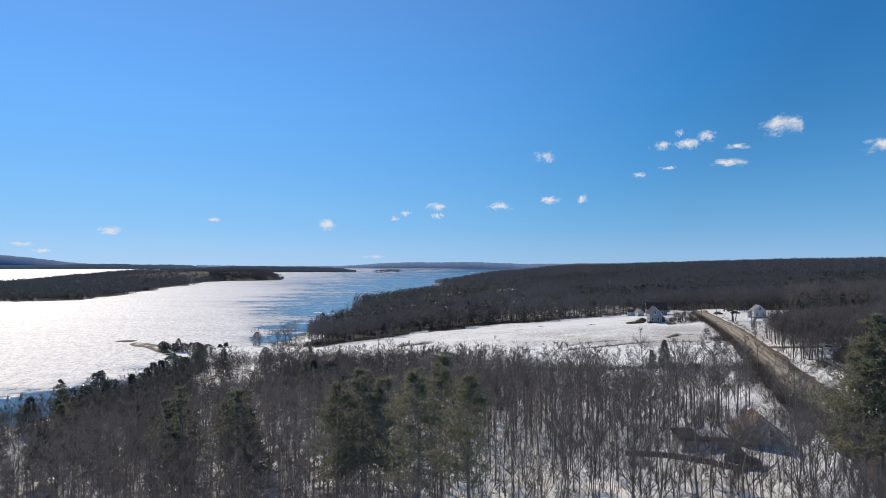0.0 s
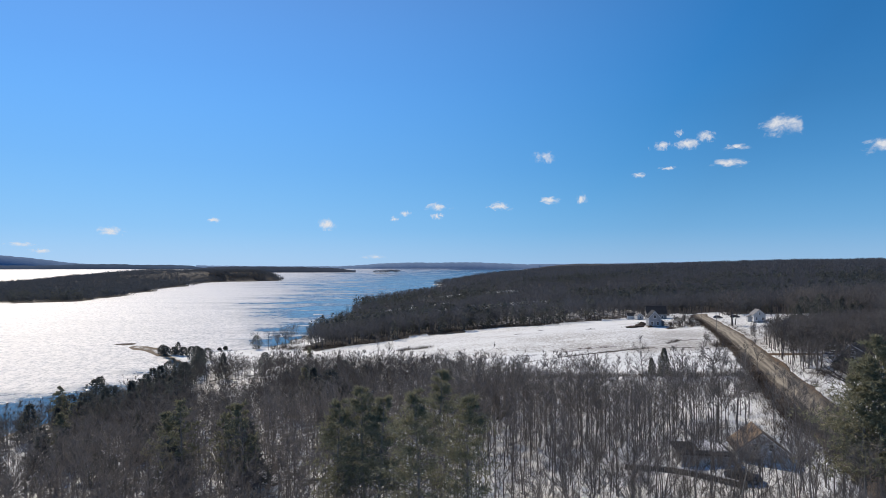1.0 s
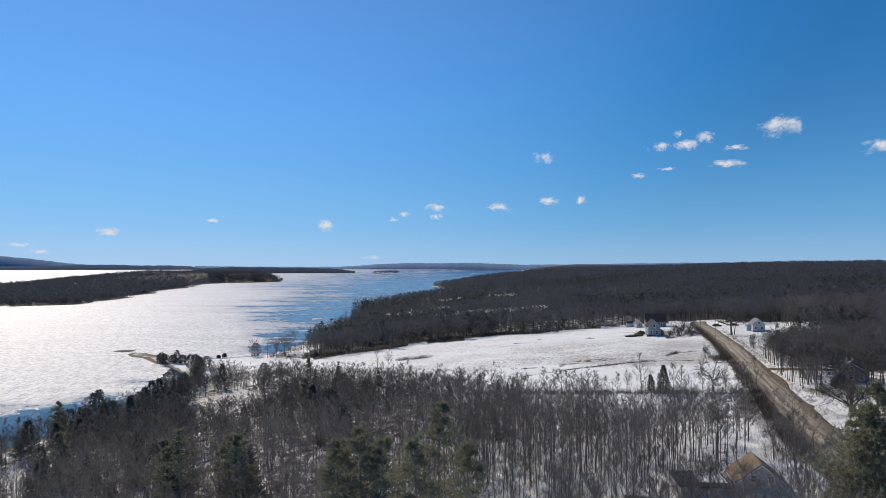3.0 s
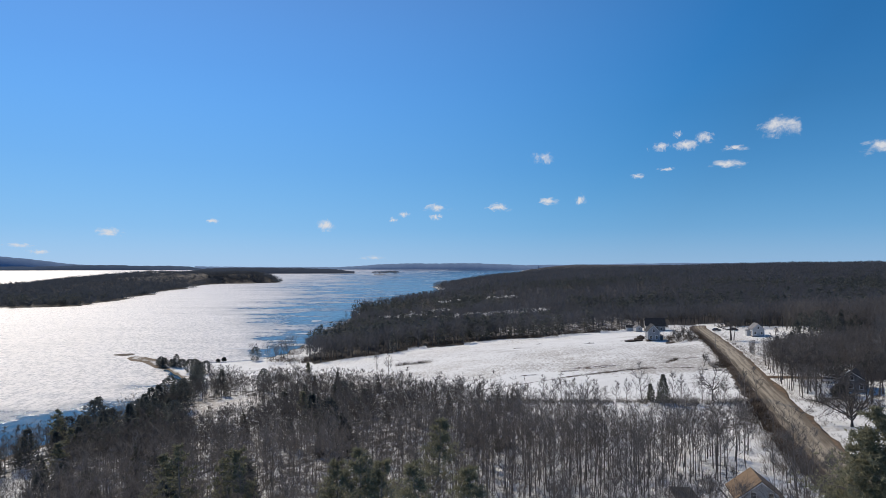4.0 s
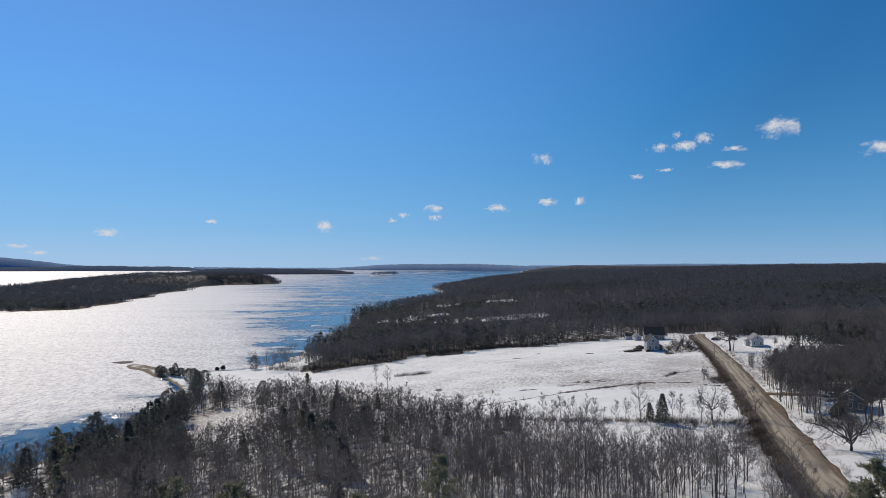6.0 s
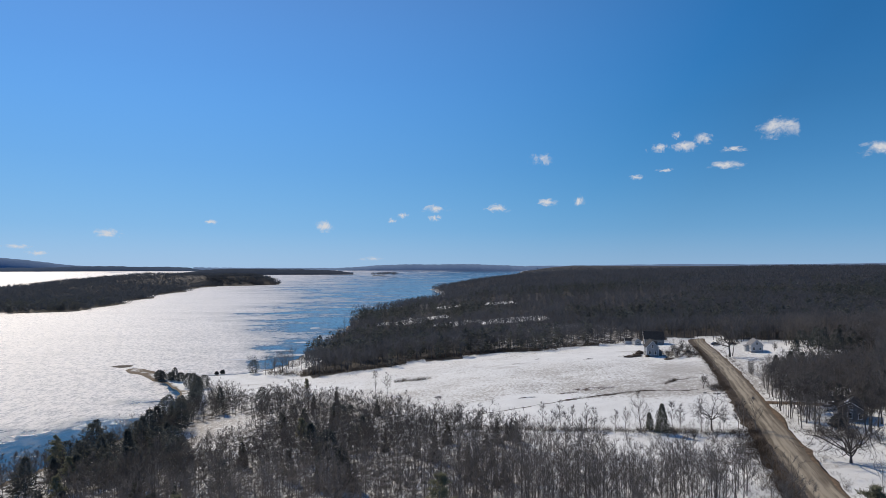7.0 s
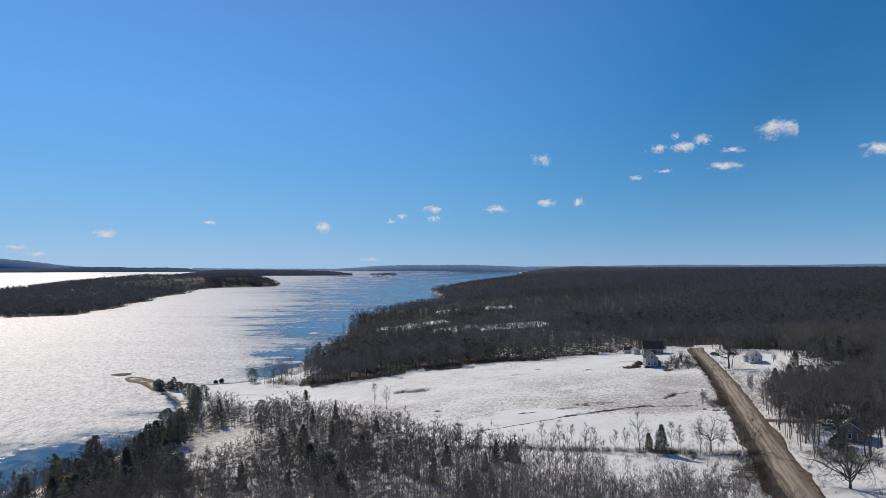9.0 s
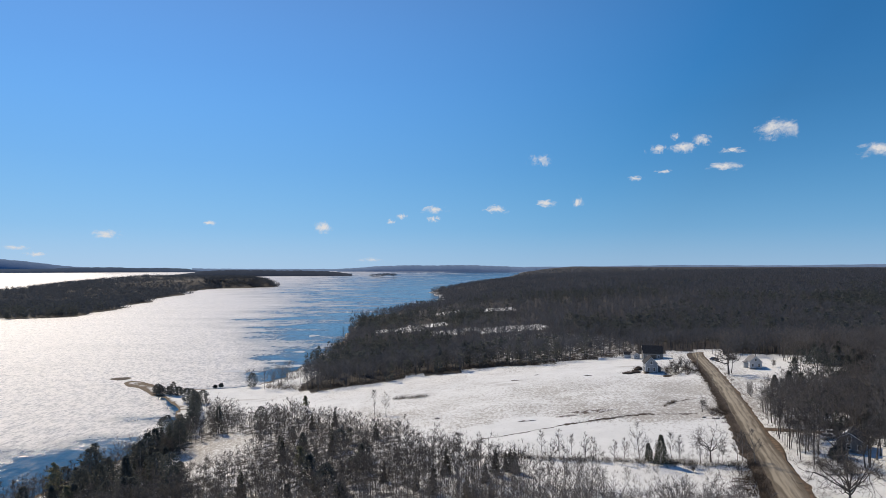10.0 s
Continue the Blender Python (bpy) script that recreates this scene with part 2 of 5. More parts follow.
M_TRIM = plain("white_trim", (0.74, 0.74, 0.74), (0.82, 0.82, 0.82), 2.0, 0.5)


# ---- the lie of the land ----
SHORE_Y = [-5000, 0, 190, 215, 245, 270, 286, 305, 330, 345, 358, 366, 372, 380, 400, 440, 558, 700, 840, 1000, 1149, 1400, 1600, 1817, 2300, 3200, 4340, 5000]
SHORE_X = [-138, -138, -130, -122, -115, -114, -118, -128, -145, -158, -166, -136, -113, -107, -104, -96, -91, -100, -106, -60, 3, 10, -10, -20, 110, 330, 575, 760]

HILL_Y = [-5000, 0, 190, 215, 245, 286, 330, 355, 371, 380, 400, 440, 558, 700, 840, 1000, 1149, 1400, 1600, 1817, 2300, 3200, 4340, 5000]
HILL_X = [-138, -138, -138, -136, -133, -122, -124, -128, -126, -112, -108, -96, -91, -100, -106, -60, 3, 10, -10, -20, 110, 330, 575, 760]


def bowl(r):
    """The far sheet lifts a little, so that the lake's end comes up to the far shores."""
    return 40.0 * (np.clip(r - 2300.0, 0, None) / 2600.0) ** 2


def to_segment(x, y, ax, ay, bx, by):
    """The distance from a line between two places, and how far along it."""
    dx, dy = bx - ax, by - ay
    s = np.clip(((x - ax) * dx + (y - ay) * dy) / (dx * dx + dy * dy), 0, 1)
    return np.hypot(x - ax - s * dx, y - ay - s * dy), s


def road_x(y):
    y = np.asarray(y, float)
    d = np.clip(y, 105.0, 345.0) - 200.0
    return 98.78 + 0.3458 * d + 1.57e-5 * d ** 2 - 1.434e-6 * d ** 3 + 0.304 * np.clip(y - 105.0, None, 0) + 0.26 * np.clip(y - 345.0, 0, None) + 0.004 * np.clip(y - 330.0, 0, 200) ** 2


def land(x, y):
    """The height of the ground over the lake."""
    x, y = np.asarray(x, float), np.asarray(y, float)
    r = np.hypot(x, y)
    wob = (3.5 * np.sin(y / 11.0) + 2.5 * np.sin(y / 4.7 + 1.0)) * np.clip(y / 300.0, 0.3, 4.0)
    u = x - np.interp(y, SHORE_Y, SHORE_X) + wob * 0.5
    # the hillside follows an older, straighter line than the shore
    up = np.clip(x - np.interp(y, HILL_Y, HILL_X) + wob * 0.5, 0, None)
    fall = np.interp(y, [0, 190, 380, 600, 1300], [1.0, 1.0, 0.76, 0.78, 1.0])
    z = np.where(u > 0, fall * (25.0 * (1 - np.exp(-(up / 130.0) ** 1.8)) + 0.05 * np.clip(up - 235, 0, 120)) * np.clip(u / 14.0, 0, 1) + np.clip(0.03 * u, 0, 0.5), 0.09 * u)
    z = np.where(u > 0, z + 28.0 * np.exp(-((x - 1000) / 650.0) ** 2 - ((y - 1500) / 900.0) ** 2), z)
    # the knoll of the house in the woods
    z = z + 1.8 * np.exp(-((x - 40.0) ** 2 + (y - 86.0) ** 2) / 14.0 ** 2)
    # the spit of marsh grass
    d, s = to_segment(x, y, -124, 322, -196, 388)
    w = 8.0 - 3.0 * s + 1.5 * np.sin(s * 17.0)
    z = np.maximum(z, np.where(d < w, 0.3 * np.clip(1 - d / w, 0, 1) ** 0.7, -0.09 * (d - w)))
    # the long wooded peninsula over the lake, the low point behind it, and the small island
    edge = np.interp(y, [830, 840, 877, 971, 1088, 1104, 1295, 1312, 1599, 1618, 2010, 2080, 2140, 2250, 2330], [-900, -600, -515, -540, -549, -580, -594, -648, -650, -722, -735, -640, -585, -592, -625])
    edge = edge + 6.0 * np.sin(y / 31.0) + 4.0 * np.sin(y / 13.0)
    west = x - np.interp(y, [830, 1500, 1750, 2345, 2600], [-900, -1200, -1270, -1480, -1480])
    back = np.interp(x, [-1480, -1000, -800, -700, -590], [2560, 2480, 2400, 2310, 2290])
    w = np.minimum(np.minimum(edge - x, (y - 832.0) * 0.9), np.minimum((back - y) * 0.8, west))
    crest = 1.5 + 30.0 * np.clip(west / 340.0, 0, 1) * np.clip((y - 1000.0) / 1200.0, 0.05, 1)
    z = np.maximum(z, np.where(w > 0, crest * np.clip(w / np.interp(y, [1700, 2050], [240.0, 80.0]), 0, 1) ** 0.7, 0.05 * w))
    d, s = to_segment(x, y, -385, 3600, -265, 3620)
    z = np.maximum(z, np.where(d < 26, 11.0 * np.clip((26 - d) / 20.0, 0, 1) ** 0.6, -0.05 * (d - 26)))
    rough = 0.25 * np.sin(x / 7.0 + np.sin(y / 9.0)) * np.sin(y / 8.0 + 0.7 * np.sin(x / 11.0)) + 0.5 * np.sin(x / 31.0) * np.sin(y / 37.0 + 1)
    z = z + rough * np.clip(z / 4.0, 0, 1) * np.clip((np.abs(x - road_x(y)) - 7.0) / 8.0, 0.0, 1)
    return np.maximum(z, -4.0) + bowl(r)


def mesh_of(name, verts, tris, smooth=False):
    """A mesh from arrays of places and of triangles or quads."""
    verts, tris = np.asarray(verts, np.float32), np.asarray(tris, np.int32)
    n = tris.shape[1]
    me = bpy.data.meshes.new(name)
    me.vertices.add(len(verts))
    me.vertices.foreach_set("co", verts.ravel())
    me.loops.add(tris.size)
    me.loops.foreach_set("vertex_index", tris.ravel())
    me.polygons.add(len(tris))
    me.polygons.foreach_set("loop_start", np.arange(0, tris.size, n, dtype=np.int32))
    if smooth:
        me.polygons.foreach_set("use_smooth", np.ones(len(tris), bool))
    me.update(calc_edges=True)
    return me


def mesh_thing(name, verts, tris, material, parent=None, label="", category="", kind="", group="", smooth=False):
    me = mesh_of(name, verts, tris, smooth)
    me.materials.append(material)
    ob = new(name, me)
    if parent:
        ob.parent = parent
    return tagged(ob, label, category, group, kind)


def part(name, bm, material, parent=None, label=""):
    me = bpy.data.meshes.new(name)
    bm.to_mesh(me)
    bm.free()
    me.materials.append(material)
    ob = new(name, me)
    if parent:
        ob.parent = parent
    return tagged(ob, label)


def sheet(rows, cols, height):
    """A round sheet about the camera's foot, finest ahead of it and near it."""
    r, a = np.meshgrid(rows, cols, indexing="ij")
    x, y = r * np.sin(a), r * np.cos(a)
    v = np.stack([x, y, height(x, y)], -1).reshape(-1, 3)
    n, m = len(rows), len(cols)
    i = (np.arange(n - 1)[:, None] * m + np.arange(m)[None, :]).ravel()
    j = (np.arange(n - 1)[:, None] * m + (np.arange(m)[None, :] + 1) % m).ravel()
    return v, np.stack([i, j, j + m, i + m], -1)[:, ::-1]


COLS = np.radians(np.concatenate([np.arange(-180, -42, 6.0), np.arange(-42, 42, 0.25), np.arange(42, 180, 6.0)]))
v, f = sheet(np.concatenate([[0.001], np.geomspace(2.0, 4960.0, 269)]), COLS, land)
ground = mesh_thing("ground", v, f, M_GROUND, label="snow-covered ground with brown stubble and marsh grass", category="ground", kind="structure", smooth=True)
GROUND_XY = v[:, :2]
v, f = sheet(np.geomspace(60.0, 4960.0, 200), COLS[::2], lambda x, y: bowl(np.hypot(x, y)))
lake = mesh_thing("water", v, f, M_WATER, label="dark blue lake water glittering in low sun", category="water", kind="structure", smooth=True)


gap = v[:, 0] - np.interp(v[:, 1], SHORE_Y, SHORE_X)
mask = lake.data.attributes.new("open_water", "FLOAT", "POINT")
calm = np.maximum(1.7 - np.hypot((v[:, 0] + 136) / 16, (v[:, 1] - 293) / 5), 1.7 - np.hypot((v[:, 0] + 130) / 22, (v[:, 1] - 254) / 9))
mask.data.foreach_set("value", np.clip(np.maximum(calm, 1.25 + gap / (np.interp(v[:, 1], [190, 222, 240, 252, 262, 330, 372, 390], [110.0, 105.0, 85.0, 45.0, 12.0, 3.0, 3.0, 26.0]) + 0.36 * np.clip(v[:, 1] - 400, 0, 3000))), 0, 1).astype(np.float32))


def distant_hill(az0, az1, r, low, tops, label, material):
    """A long wooded hill across the lake: a rounded ridge from one bearing to another."""
    n, m = 160, 9
    a = np.radians(np.linspace(az0, az1, n))
    s = np.linspace(0, 1, n)
    top = np.interp(s, np.linspace(0, 1, len(tops)), tops)
    top = top + 1.2 * np.sin(s * 61) * np.sin(s * 23 + 1) + 0.8 * np.sin(s * 171)
    v = []
    for k in range(m):
        c = k / (m - 1)
        rr = r + 180 * c
        z = low + (top - low) * math.sin(c * math.pi * 0.5) ** 0.7
        v.append(np.stack([rr * np.sin(a), rr * np.cos(a), z + 0 * a], -1))
    v = np.concatenate(v)
    i = (np.arange(m - 1)[:, None] * n + np.arange(n - 1)[None, :]).ravel()
    mesh_thing("distant_hill", v, np.stack([i, i + 1, i + n + 1, i + n], -1), material, label=label, category="hill", kind="structure", smooth=True)


distant_hill(-46, -27, 4680, 28, [108, 120, 128, 132, 131, 128, 124, 121, 110, 92, 76, 66, 60, 54], "haze-blue wooded hill range beyond the lake", M_HAZYHILL)
distant_hill(-44, -20.6, 4600, 26, [60, 62, 60, 60, 63, 62, 61, 66, 67, 62, 62, 58, 30], "dark wooded low hills across the lake", M_HAZYRIDGE)
distant_hill(-22, -6, 4720, 30, [58, 54, 52, 52, 50], "low haze-blue far shore beyond the lake", M_HAZYHILL)
distant_hill(-9.5, 9, 4650, 28, [52, 62, 74, 80, 82, 80, 84, 82, 76, 70, 62], "broad haze-blue wooded hill beyond the lake", M_HAZYHILL)
distant_hill(8, 60, 4700, 20, [68, 72, 78, 84, 80, 82, 88, 82, 78, 78, 82, 78], "flat haze-blue far ridge above the woods", M_HAZYHILL)

distant_hill(-24, -8.1, 3800, 11, [18, 30, 44, 50, 50, 50, 48, 47, 46, 43, 38, 24], "low dark wooded point far across the lake", M_HAZYSHORE)

# the dirt road and its muddy verges
def strip(offsets, ys, lift, ragged, far=1.0):
    """A band along the road, its outer rims ragged; far: how much narrower it is at the far end."""
    edge_rng = np.random.default_rng(len(offsets) + int(offsets[0] * 10) % 97)
    v = []
    for k, c in enumerate(offsets):
        edge = k in (0, len(offsets) - 1)
        wander = np.convolve(edge_rng.normal(0, 1, len(ys) + 4), [0.2, 0.5, 0.8, 0.5, 0.2], "valid") + 0.8 * np.sin(ys / 9.0 + 3 * c)
        x = road_x(ys) + c * np.interp(ys, [120, 300], [1.0, far]) + (ragged if edge else 0.08) * wander
        v.append(np.stack([x, ys, land(x, ys) + (lift[k])], -1))
    v, n = np.concatenate(v), len(ys)
    i = (np.arange(len(offsets) - 1)[:, None] * n + np.arange(n - 1)[None, :]).ravel()
    return v, np.stack([i, i + n, i + n + 1, i + 1], -1)


ROAD_YS = np.arange(-60, 352, 0.8)
ACROSS = (-3.3, -2.8, -2.2, -1.6, -1.05, -0.5, 0.0, 0.5, 1.05, 1.6, 2.2, 2.8, 3.3)
road = mesh_thing("road", *strip(ACROSS, ROAD_YS, (0.36, 0.40, 0.42, 0.39, 0.40, 0.46, 0.48, 0.46, 0.40, 0.39, 0.43, 0.42, 0.36), 0.14, 0.86), M_ROAD,
                  label="straight brown dirt road with wheel tracks", category="road", kind="structure", smooth=True)
mask = road.data.attributes.new("across", "FLOAT", "POINT")
mask.data.foreach_set("value", np.repeat(ACROSS, len(ROAD_YS)).astype(np.float32))
mesh_thing("verge", *strip((-6.9, -5.9, -4.9, -4.0, -3.2, -2.2), ROAD_YS, (-0.15, 0.30, 0.42, 0.40, 0.30, 0.1), 0.55, 0.8), M_VERGE, label="dark muddy verge with dead grass along the road", category="verge", kind="structure", smooth=True)
mesh_thing("verge", *strip((2.2, 3.1, 3.6, 4.1, 4.6), ROAD_YS, (0.1, 0.3, 0.32, 0.28, -0.15), 0.4, 0.8), M_BANK, label="tan grassy verge along the dirt road", category="verge", kind="structure", smooth=True)
ys = np.arange(148, 180, 0.8)
swell = 0.8 * np.sin((ys - 148) / 32 * math.pi)
v = [np.stack([road_x(ys) + 3.1 + c * swell, ys, land(road_x(ys) + 3.1 + c * swell, ys) + lift], -1) for c, lift in ((0.0, 0.2), (1.0, 0.4), (2.0, 0.36), (3.0, -0.1))]
i = (np.arange(3)[:, None] * len(ys) + np.arange(len(ys) - 1)[None, :]).ravel()
mesh_thing("roadside_bank", np.concatenate(v), np.stack([i, i + len(ys), i + len(ys) + 1, i + 1], -1), M_BANK, label="bare reddish-brown earth bank beside the road", category="bank", kind="structure", smooth=True)
t = np.linspace(0, 1, 50)
v = []
for c, lift in ((-2.0, -0.1), (-1.4, 0.2), (0.0, 0.24), (1.4, 0.2), (2.0, -0.1)):
    x, y = 93.0 + 22.0 * t, 181.0 - 14.0 * t ** 1.3 + c * (1 + 0.12 * np.sin(t * 37 + c))
    v.append(np.stack([x, y, land(x, y) + lift], -1))
i = (np.arange(4)[:, None] * 50 + np.arange(49)[None, :]).ravel()
mesh_thing("driveway", np.concatenate(v), np.stack([i, i + 1, i + 51, i + 50], -1), M_BANK, label="muddy brown driveway leading off the dirt road", category="driveway", kind="structure", smooth=True)


# ---- trees ----
def tubes(starts, ends, r0, r1, sides):
    """Tapered limbs from arrays of ends and radii, as triangles."""
    starts, ends = np.asarray(starts, float), np.asarray(ends, float)
    way = ends - starts
    way /= np.linalg.norm(way, axis=1, keepdims=True) + 1e-9
    ref = np.where(np.abs(way[:, 2:3]) > 0.9, [[1.0, 0, 0]], [[0, 0, 1.0]])
    p = np.cross(way, ref)
    p /= np.linalg.norm(p, axis=1, keepdims=True) + 1e-9
    q = np.cross(way, p)
    a = np.arange(sides) * 2 * np.pi / sides
    ring = p[:, None, :] * np.cos(a)[None, :, None] + q[:, None, :] * np.sin(a)[None, :, None]
    v = np.concatenate([starts[:, None] + ring * np.asarray(r0)[:, None, None], ends[:, None] + ring * np.asarray(r1)[:, None, None]], 1)
    k = np.arange(sides)
    k2 = (k + 1) % sides
    f = np.concatenate([np.stack([k, k2, k2 + sides], -1), np.stack([k, k2 + sides, k + sides], -1)])
    f = (f[None] + (np.arange(len(starts)) * 2 * sides)[:, None, None]).reshape(-1, 3)
    return v.reshape(-1, 3), f


def blades(starts, ways, lengths, widths, rng):
    """Thin pointed slivers: twigs, needles, dry stems."""
    side = np.cross(ways, rng.normal(size=ways.shape))
    side /= np.linalg.norm(side, axis=1, keepdims=True) + 1e-9
    w = np.asarray(widths)[:, None] * 0.5
    v = np.stack([starts - side * w, starts + side * w, starts + ways * np.asarray(lengths)[:, None]], 1)
    return v.reshape(-1, 3), np.arange(len(starts) * 3).reshape(-1, 3)


def joined(pieces):
    vs, fs, at = [], [], 0
    for v, f in pieces:
        vs.append(v)
        fs.append(f + at)
        at += len(v)
    return np.concatenate(vs), np.concatenate(fs)


def unit(a):
    return a / (np.linalg.norm(a, axis=-1, keepdims=True) + 1e-9)


def bare_tree(seed, h, limbs, subs, twigs, sides=5, spread=0.26, low=0.38, girth=0.011, twig_width=0.035, steep=1.0):
    """A leafless tree: trunk and crown as arrays of triangles. Limbs bear side branches, which bear twigs."""
    rng = np.random.default_rng(seed)
    n = 6 if sides > 3 else 3
    t = np.linspace(0, 1, n + 1)
    lean = rng.normal(0, 0.03, 2)
    path = np.stack([h * (lean[0] * t + 0.012 * np.cumsum(rng.normal(size=n + 1))), h * (lean[1] * t + 0.012 * np.cumsum(rng.normal(size=n + 1))), h * 0.93 * t], -1)
    path[0, :2], path[0, 2] = 0, -0.4
    rad = (h * girth + 0.01) * (1 - 0.88 * t) * np.where(t == 0, 1.35, 1.0)
    trunk = tubes(path[:-1], path[1:], rad[:-1], rad[1:], sides)

    def on_trunk(s):
        return np.stack([np.interp(s, t, path[:, k]) for k in range(3)], -1)

    s = np.sort(rng.uniform(low, 0.97, limbs))
    a = np.arange(limbs) * 2.4 + rng.uniform(0, 1.2, limbs)
    rise = rng.uniform(0.7, 1.5, limbs) * steep
    way = unit(np.stack([np.cos(a), np.sin(a), rise], -1))
    length = h * spread * (1.25 - s) / (1.25 - low) * rng.uniform(0.7, 1.25, limbs)
    p0 = on_trunk(s)
    mid = p0 + way * (length * 0.5)[:, None]
    way2 = unit(way + rng.normal(0, 0.22, way.shape) + [0, 0, 0.25])
    p1 = mid + way2 * (length * 0.5)[:, None]
    r = np.interp(s, t, rad) * 0.55
    pieces = [tubes(p0, mid, r, r * 0.62, 3)]
    pieces.append(tubes(mid, p1, r * 0.62, r * 0.2, 3) if sides > 3 else blades(mid, way2, length * 0.5, r * 1.3, rng))
    # side branches
    i = rng.integers(0, limbs, subs)
    g = rng.uniform(0.2, 1.0, subs)
    base = np.where((g < 0.5)[:, None], p0[i] + (mid - p0)[i] * (g * 2)[:, None], mid[i] + (p1 - mid)[i] * (g * 2 - 1)[:, None])
    sway = unit(way[i] * 0.75 + rng.normal(0, 0.42, (subs, 3)) + [0, 0, 0.4])
    slen = length[i] * rng.uniform(0.25, 0.6, subs)
    tip = base + sway * slen[:, None]
    if sides > 3:
        pieces.append(tubes(base, tip, r[i] * 0.34 + 0.008, r[i] * 0.08 + 0.005, 3))
    else:
        pieces.append(blades(base, sway, slen, r[i] * 0.8 + 0.03, rng))
    # twigs
    i = rng.integers(0, subs, twigs)
    g = rng.uniform(0.15, 1.0, twigs)
    tb = base[i] + (tip - base)[i] * g[:, None]
    tway = unit(sway[i] * 0.8 + rng.normal(0, 0.5, (twigs, 3)) + [0, 0, 0.2])
    pieces.append(blades(tb, tway, h * rng.uniform(0.04, 0.105, twigs), np.full(twigs, twig_width), rng))
    return trunk, joined(pieces)


def pine_tree(seed, h, whorls, tufts, needles, low=0.3, spread=0.2, size=0.55, width=0.05):
    """A white pine: level limbs in uneven tiers, each with tufts of long needles; gaps between the tiers."""
    rng = np.random.default_rng(seed)
    t = np.linspace(0, 1, 8)
    path = np.stack([h * 0.006 * np.cumsum(rng.normal(size=8)), h * 0.006 * np.cumsum(rng.normal(size=8)), h * 0.97 * t], -1)
    path[0] = (0, 0, -0.4)
    rad = (h * 0.013 + 0.03) * (1 - 0.92 * t)
    trunk = tubes(path[:-1], path[1:], rad[:-1], rad[1:], 6)
    s = np.repeat(np.linspace(low, 0.985, whorls), 4) + rng.normal(0, 0.012, whorls * 4)
    s = np.clip(s, low, 0.99)
    n = len(s)
    a = rng.uniform(0, 2 * np.pi, n)
    shape = np.minimum((1.03 - s) / (1 - low) * 1.12, 1.0) ** 0.85
    length = h * spread * shape * rng.uniform(0.5, 1.2, n) + 0.25
    way = unit(np.stack([np.cos(a), np.sin(a), 0.12 + 0.7 * np.clip(s - 0.6, 0, 1) + rng.normal(0, 0.1, n)], -1))
    p0 = np.stack([np.interp(s, t, path[:, k]) for k in range(3)], -1)
    p1 = p0 + way * length[:, None] + np.stack([0 * s, 0 * s, 0.06 * length], -1)
    r = np.interp(s, t, rad) * 0.4
    limbs = tubes(p0, p1, r, r * 0.25, 3)
    i = rng.integers(0, n, tufts)
    g = rng.uniform(0.25, 1.05, tufts) ** 0.75
    c = p0[i] + (p1 - p0)[i] * g[:, None] + rng.normal(0, 0.2, (tufts, 3)) * length[i][:, None] * [1, 1, 0.3]
    j = np.repeat(np.arange(tufts), needles)
    nway = unit(way[i][j] * 0.5 + rng.normal(0, 0.8, (len(j), 3)) + [0, 0, 0.25])
    leaf = blades(c[j], nway, size * rng.uniform(0.6, 1.3, len(j)), np.full(len(j), width * 4), rng)
    return trunk, limbs, leaf


def spruce_tree(seed, h, tiers, per, spread=0.22, low=0.08, sprays=3):
    """A spruce or fir: a pointed cone of drooping sprays."""
    rng = np.random.default_rng(seed)
    trunk = tubes([[0, 0, -0.4]], [[0, 0, h * 0.97]], [h * 0.014 + 0.02], [0.015], 5)
    n = tiers * per
    s = np.repeat(np.linspace(low, 0.97, tiers), per) + rng.normal(0, 0.5 / tiers, n)
    s = np.clip(s, low, 0.99)
    a = rng.uniform(0, 2 * np.pi, n)
    length = h * spread * (1.03 - s) * rng.uniform(0.65, 1.2, n) + 0.12
    p0 = np.stack([0 * s, 0 * s, h * s], -1)
    way = unit(np.stack([np.cos(a), np.sin(a), -0.25 + 0.5 * s], -1))
    pieces = []
    for k in range(sprays):
        w = unit(way + rng.normal(0, 0.25, way.shape))
        st = p0 + way * (length * 0.22 * k)[:, None]
        pieces.append(blades(st, w, length * (1 - 0.18 * k), length * 0.4 + 0.06, rng))
    return trunk, joined(pieces)


def bushy_tree(seed, h, wide, sprays, form="oval", low=0.04, size=0.55):
    """A dense evergreen: short sprays all through a lumpy crown, oval or pointed."""
    rng = np.random.default_rng(seed)
    trunk = tubes([[0, 0, -0.4]], [[0, 0, h * 0.9]], [h * 0.016 + 0.03], [0.02], 5)
    s = rng.uniform(0, 1, sprays) ** (0.9 if form == "oval" else 1.25)
    a = rng.uniform(0, 2 * np.pi, sprays)
    full = np.sin(np.pi * (0.14 + 0.85 * s)) ** 0.6 if form == "oval" else (1.02 - s) ** 0.72
    lump = 1 + 0.22 * np.sin(3 * a + seed + 5 * s) + 0.18 * np.sin(5 * a - 9 * s + 2 * seed) + 0.14 * np.sin(11 * s + seed + 2 * a)
    reach = h * wide * full * lump * rng.uniform(0.08, 1.0, sprays) ** 0.5
    p = np.stack([np.cos(a) * reach, np.sin(a) * reach, h * (low + (0.96 - low) * s)], -1)
    way = unit(np.stack([np.cos(a), np.sin(a), np.full(sprays, 0.15 if form == "oval" else 0.35)], -1) + rng.normal(0, 0.42, (sprays, 3)))
    return trunk, blades(p, way, size * rng.uniform(0.6, 1.4, sprays), size * rng.uniform(0.35, 0.7, sprays), rng)


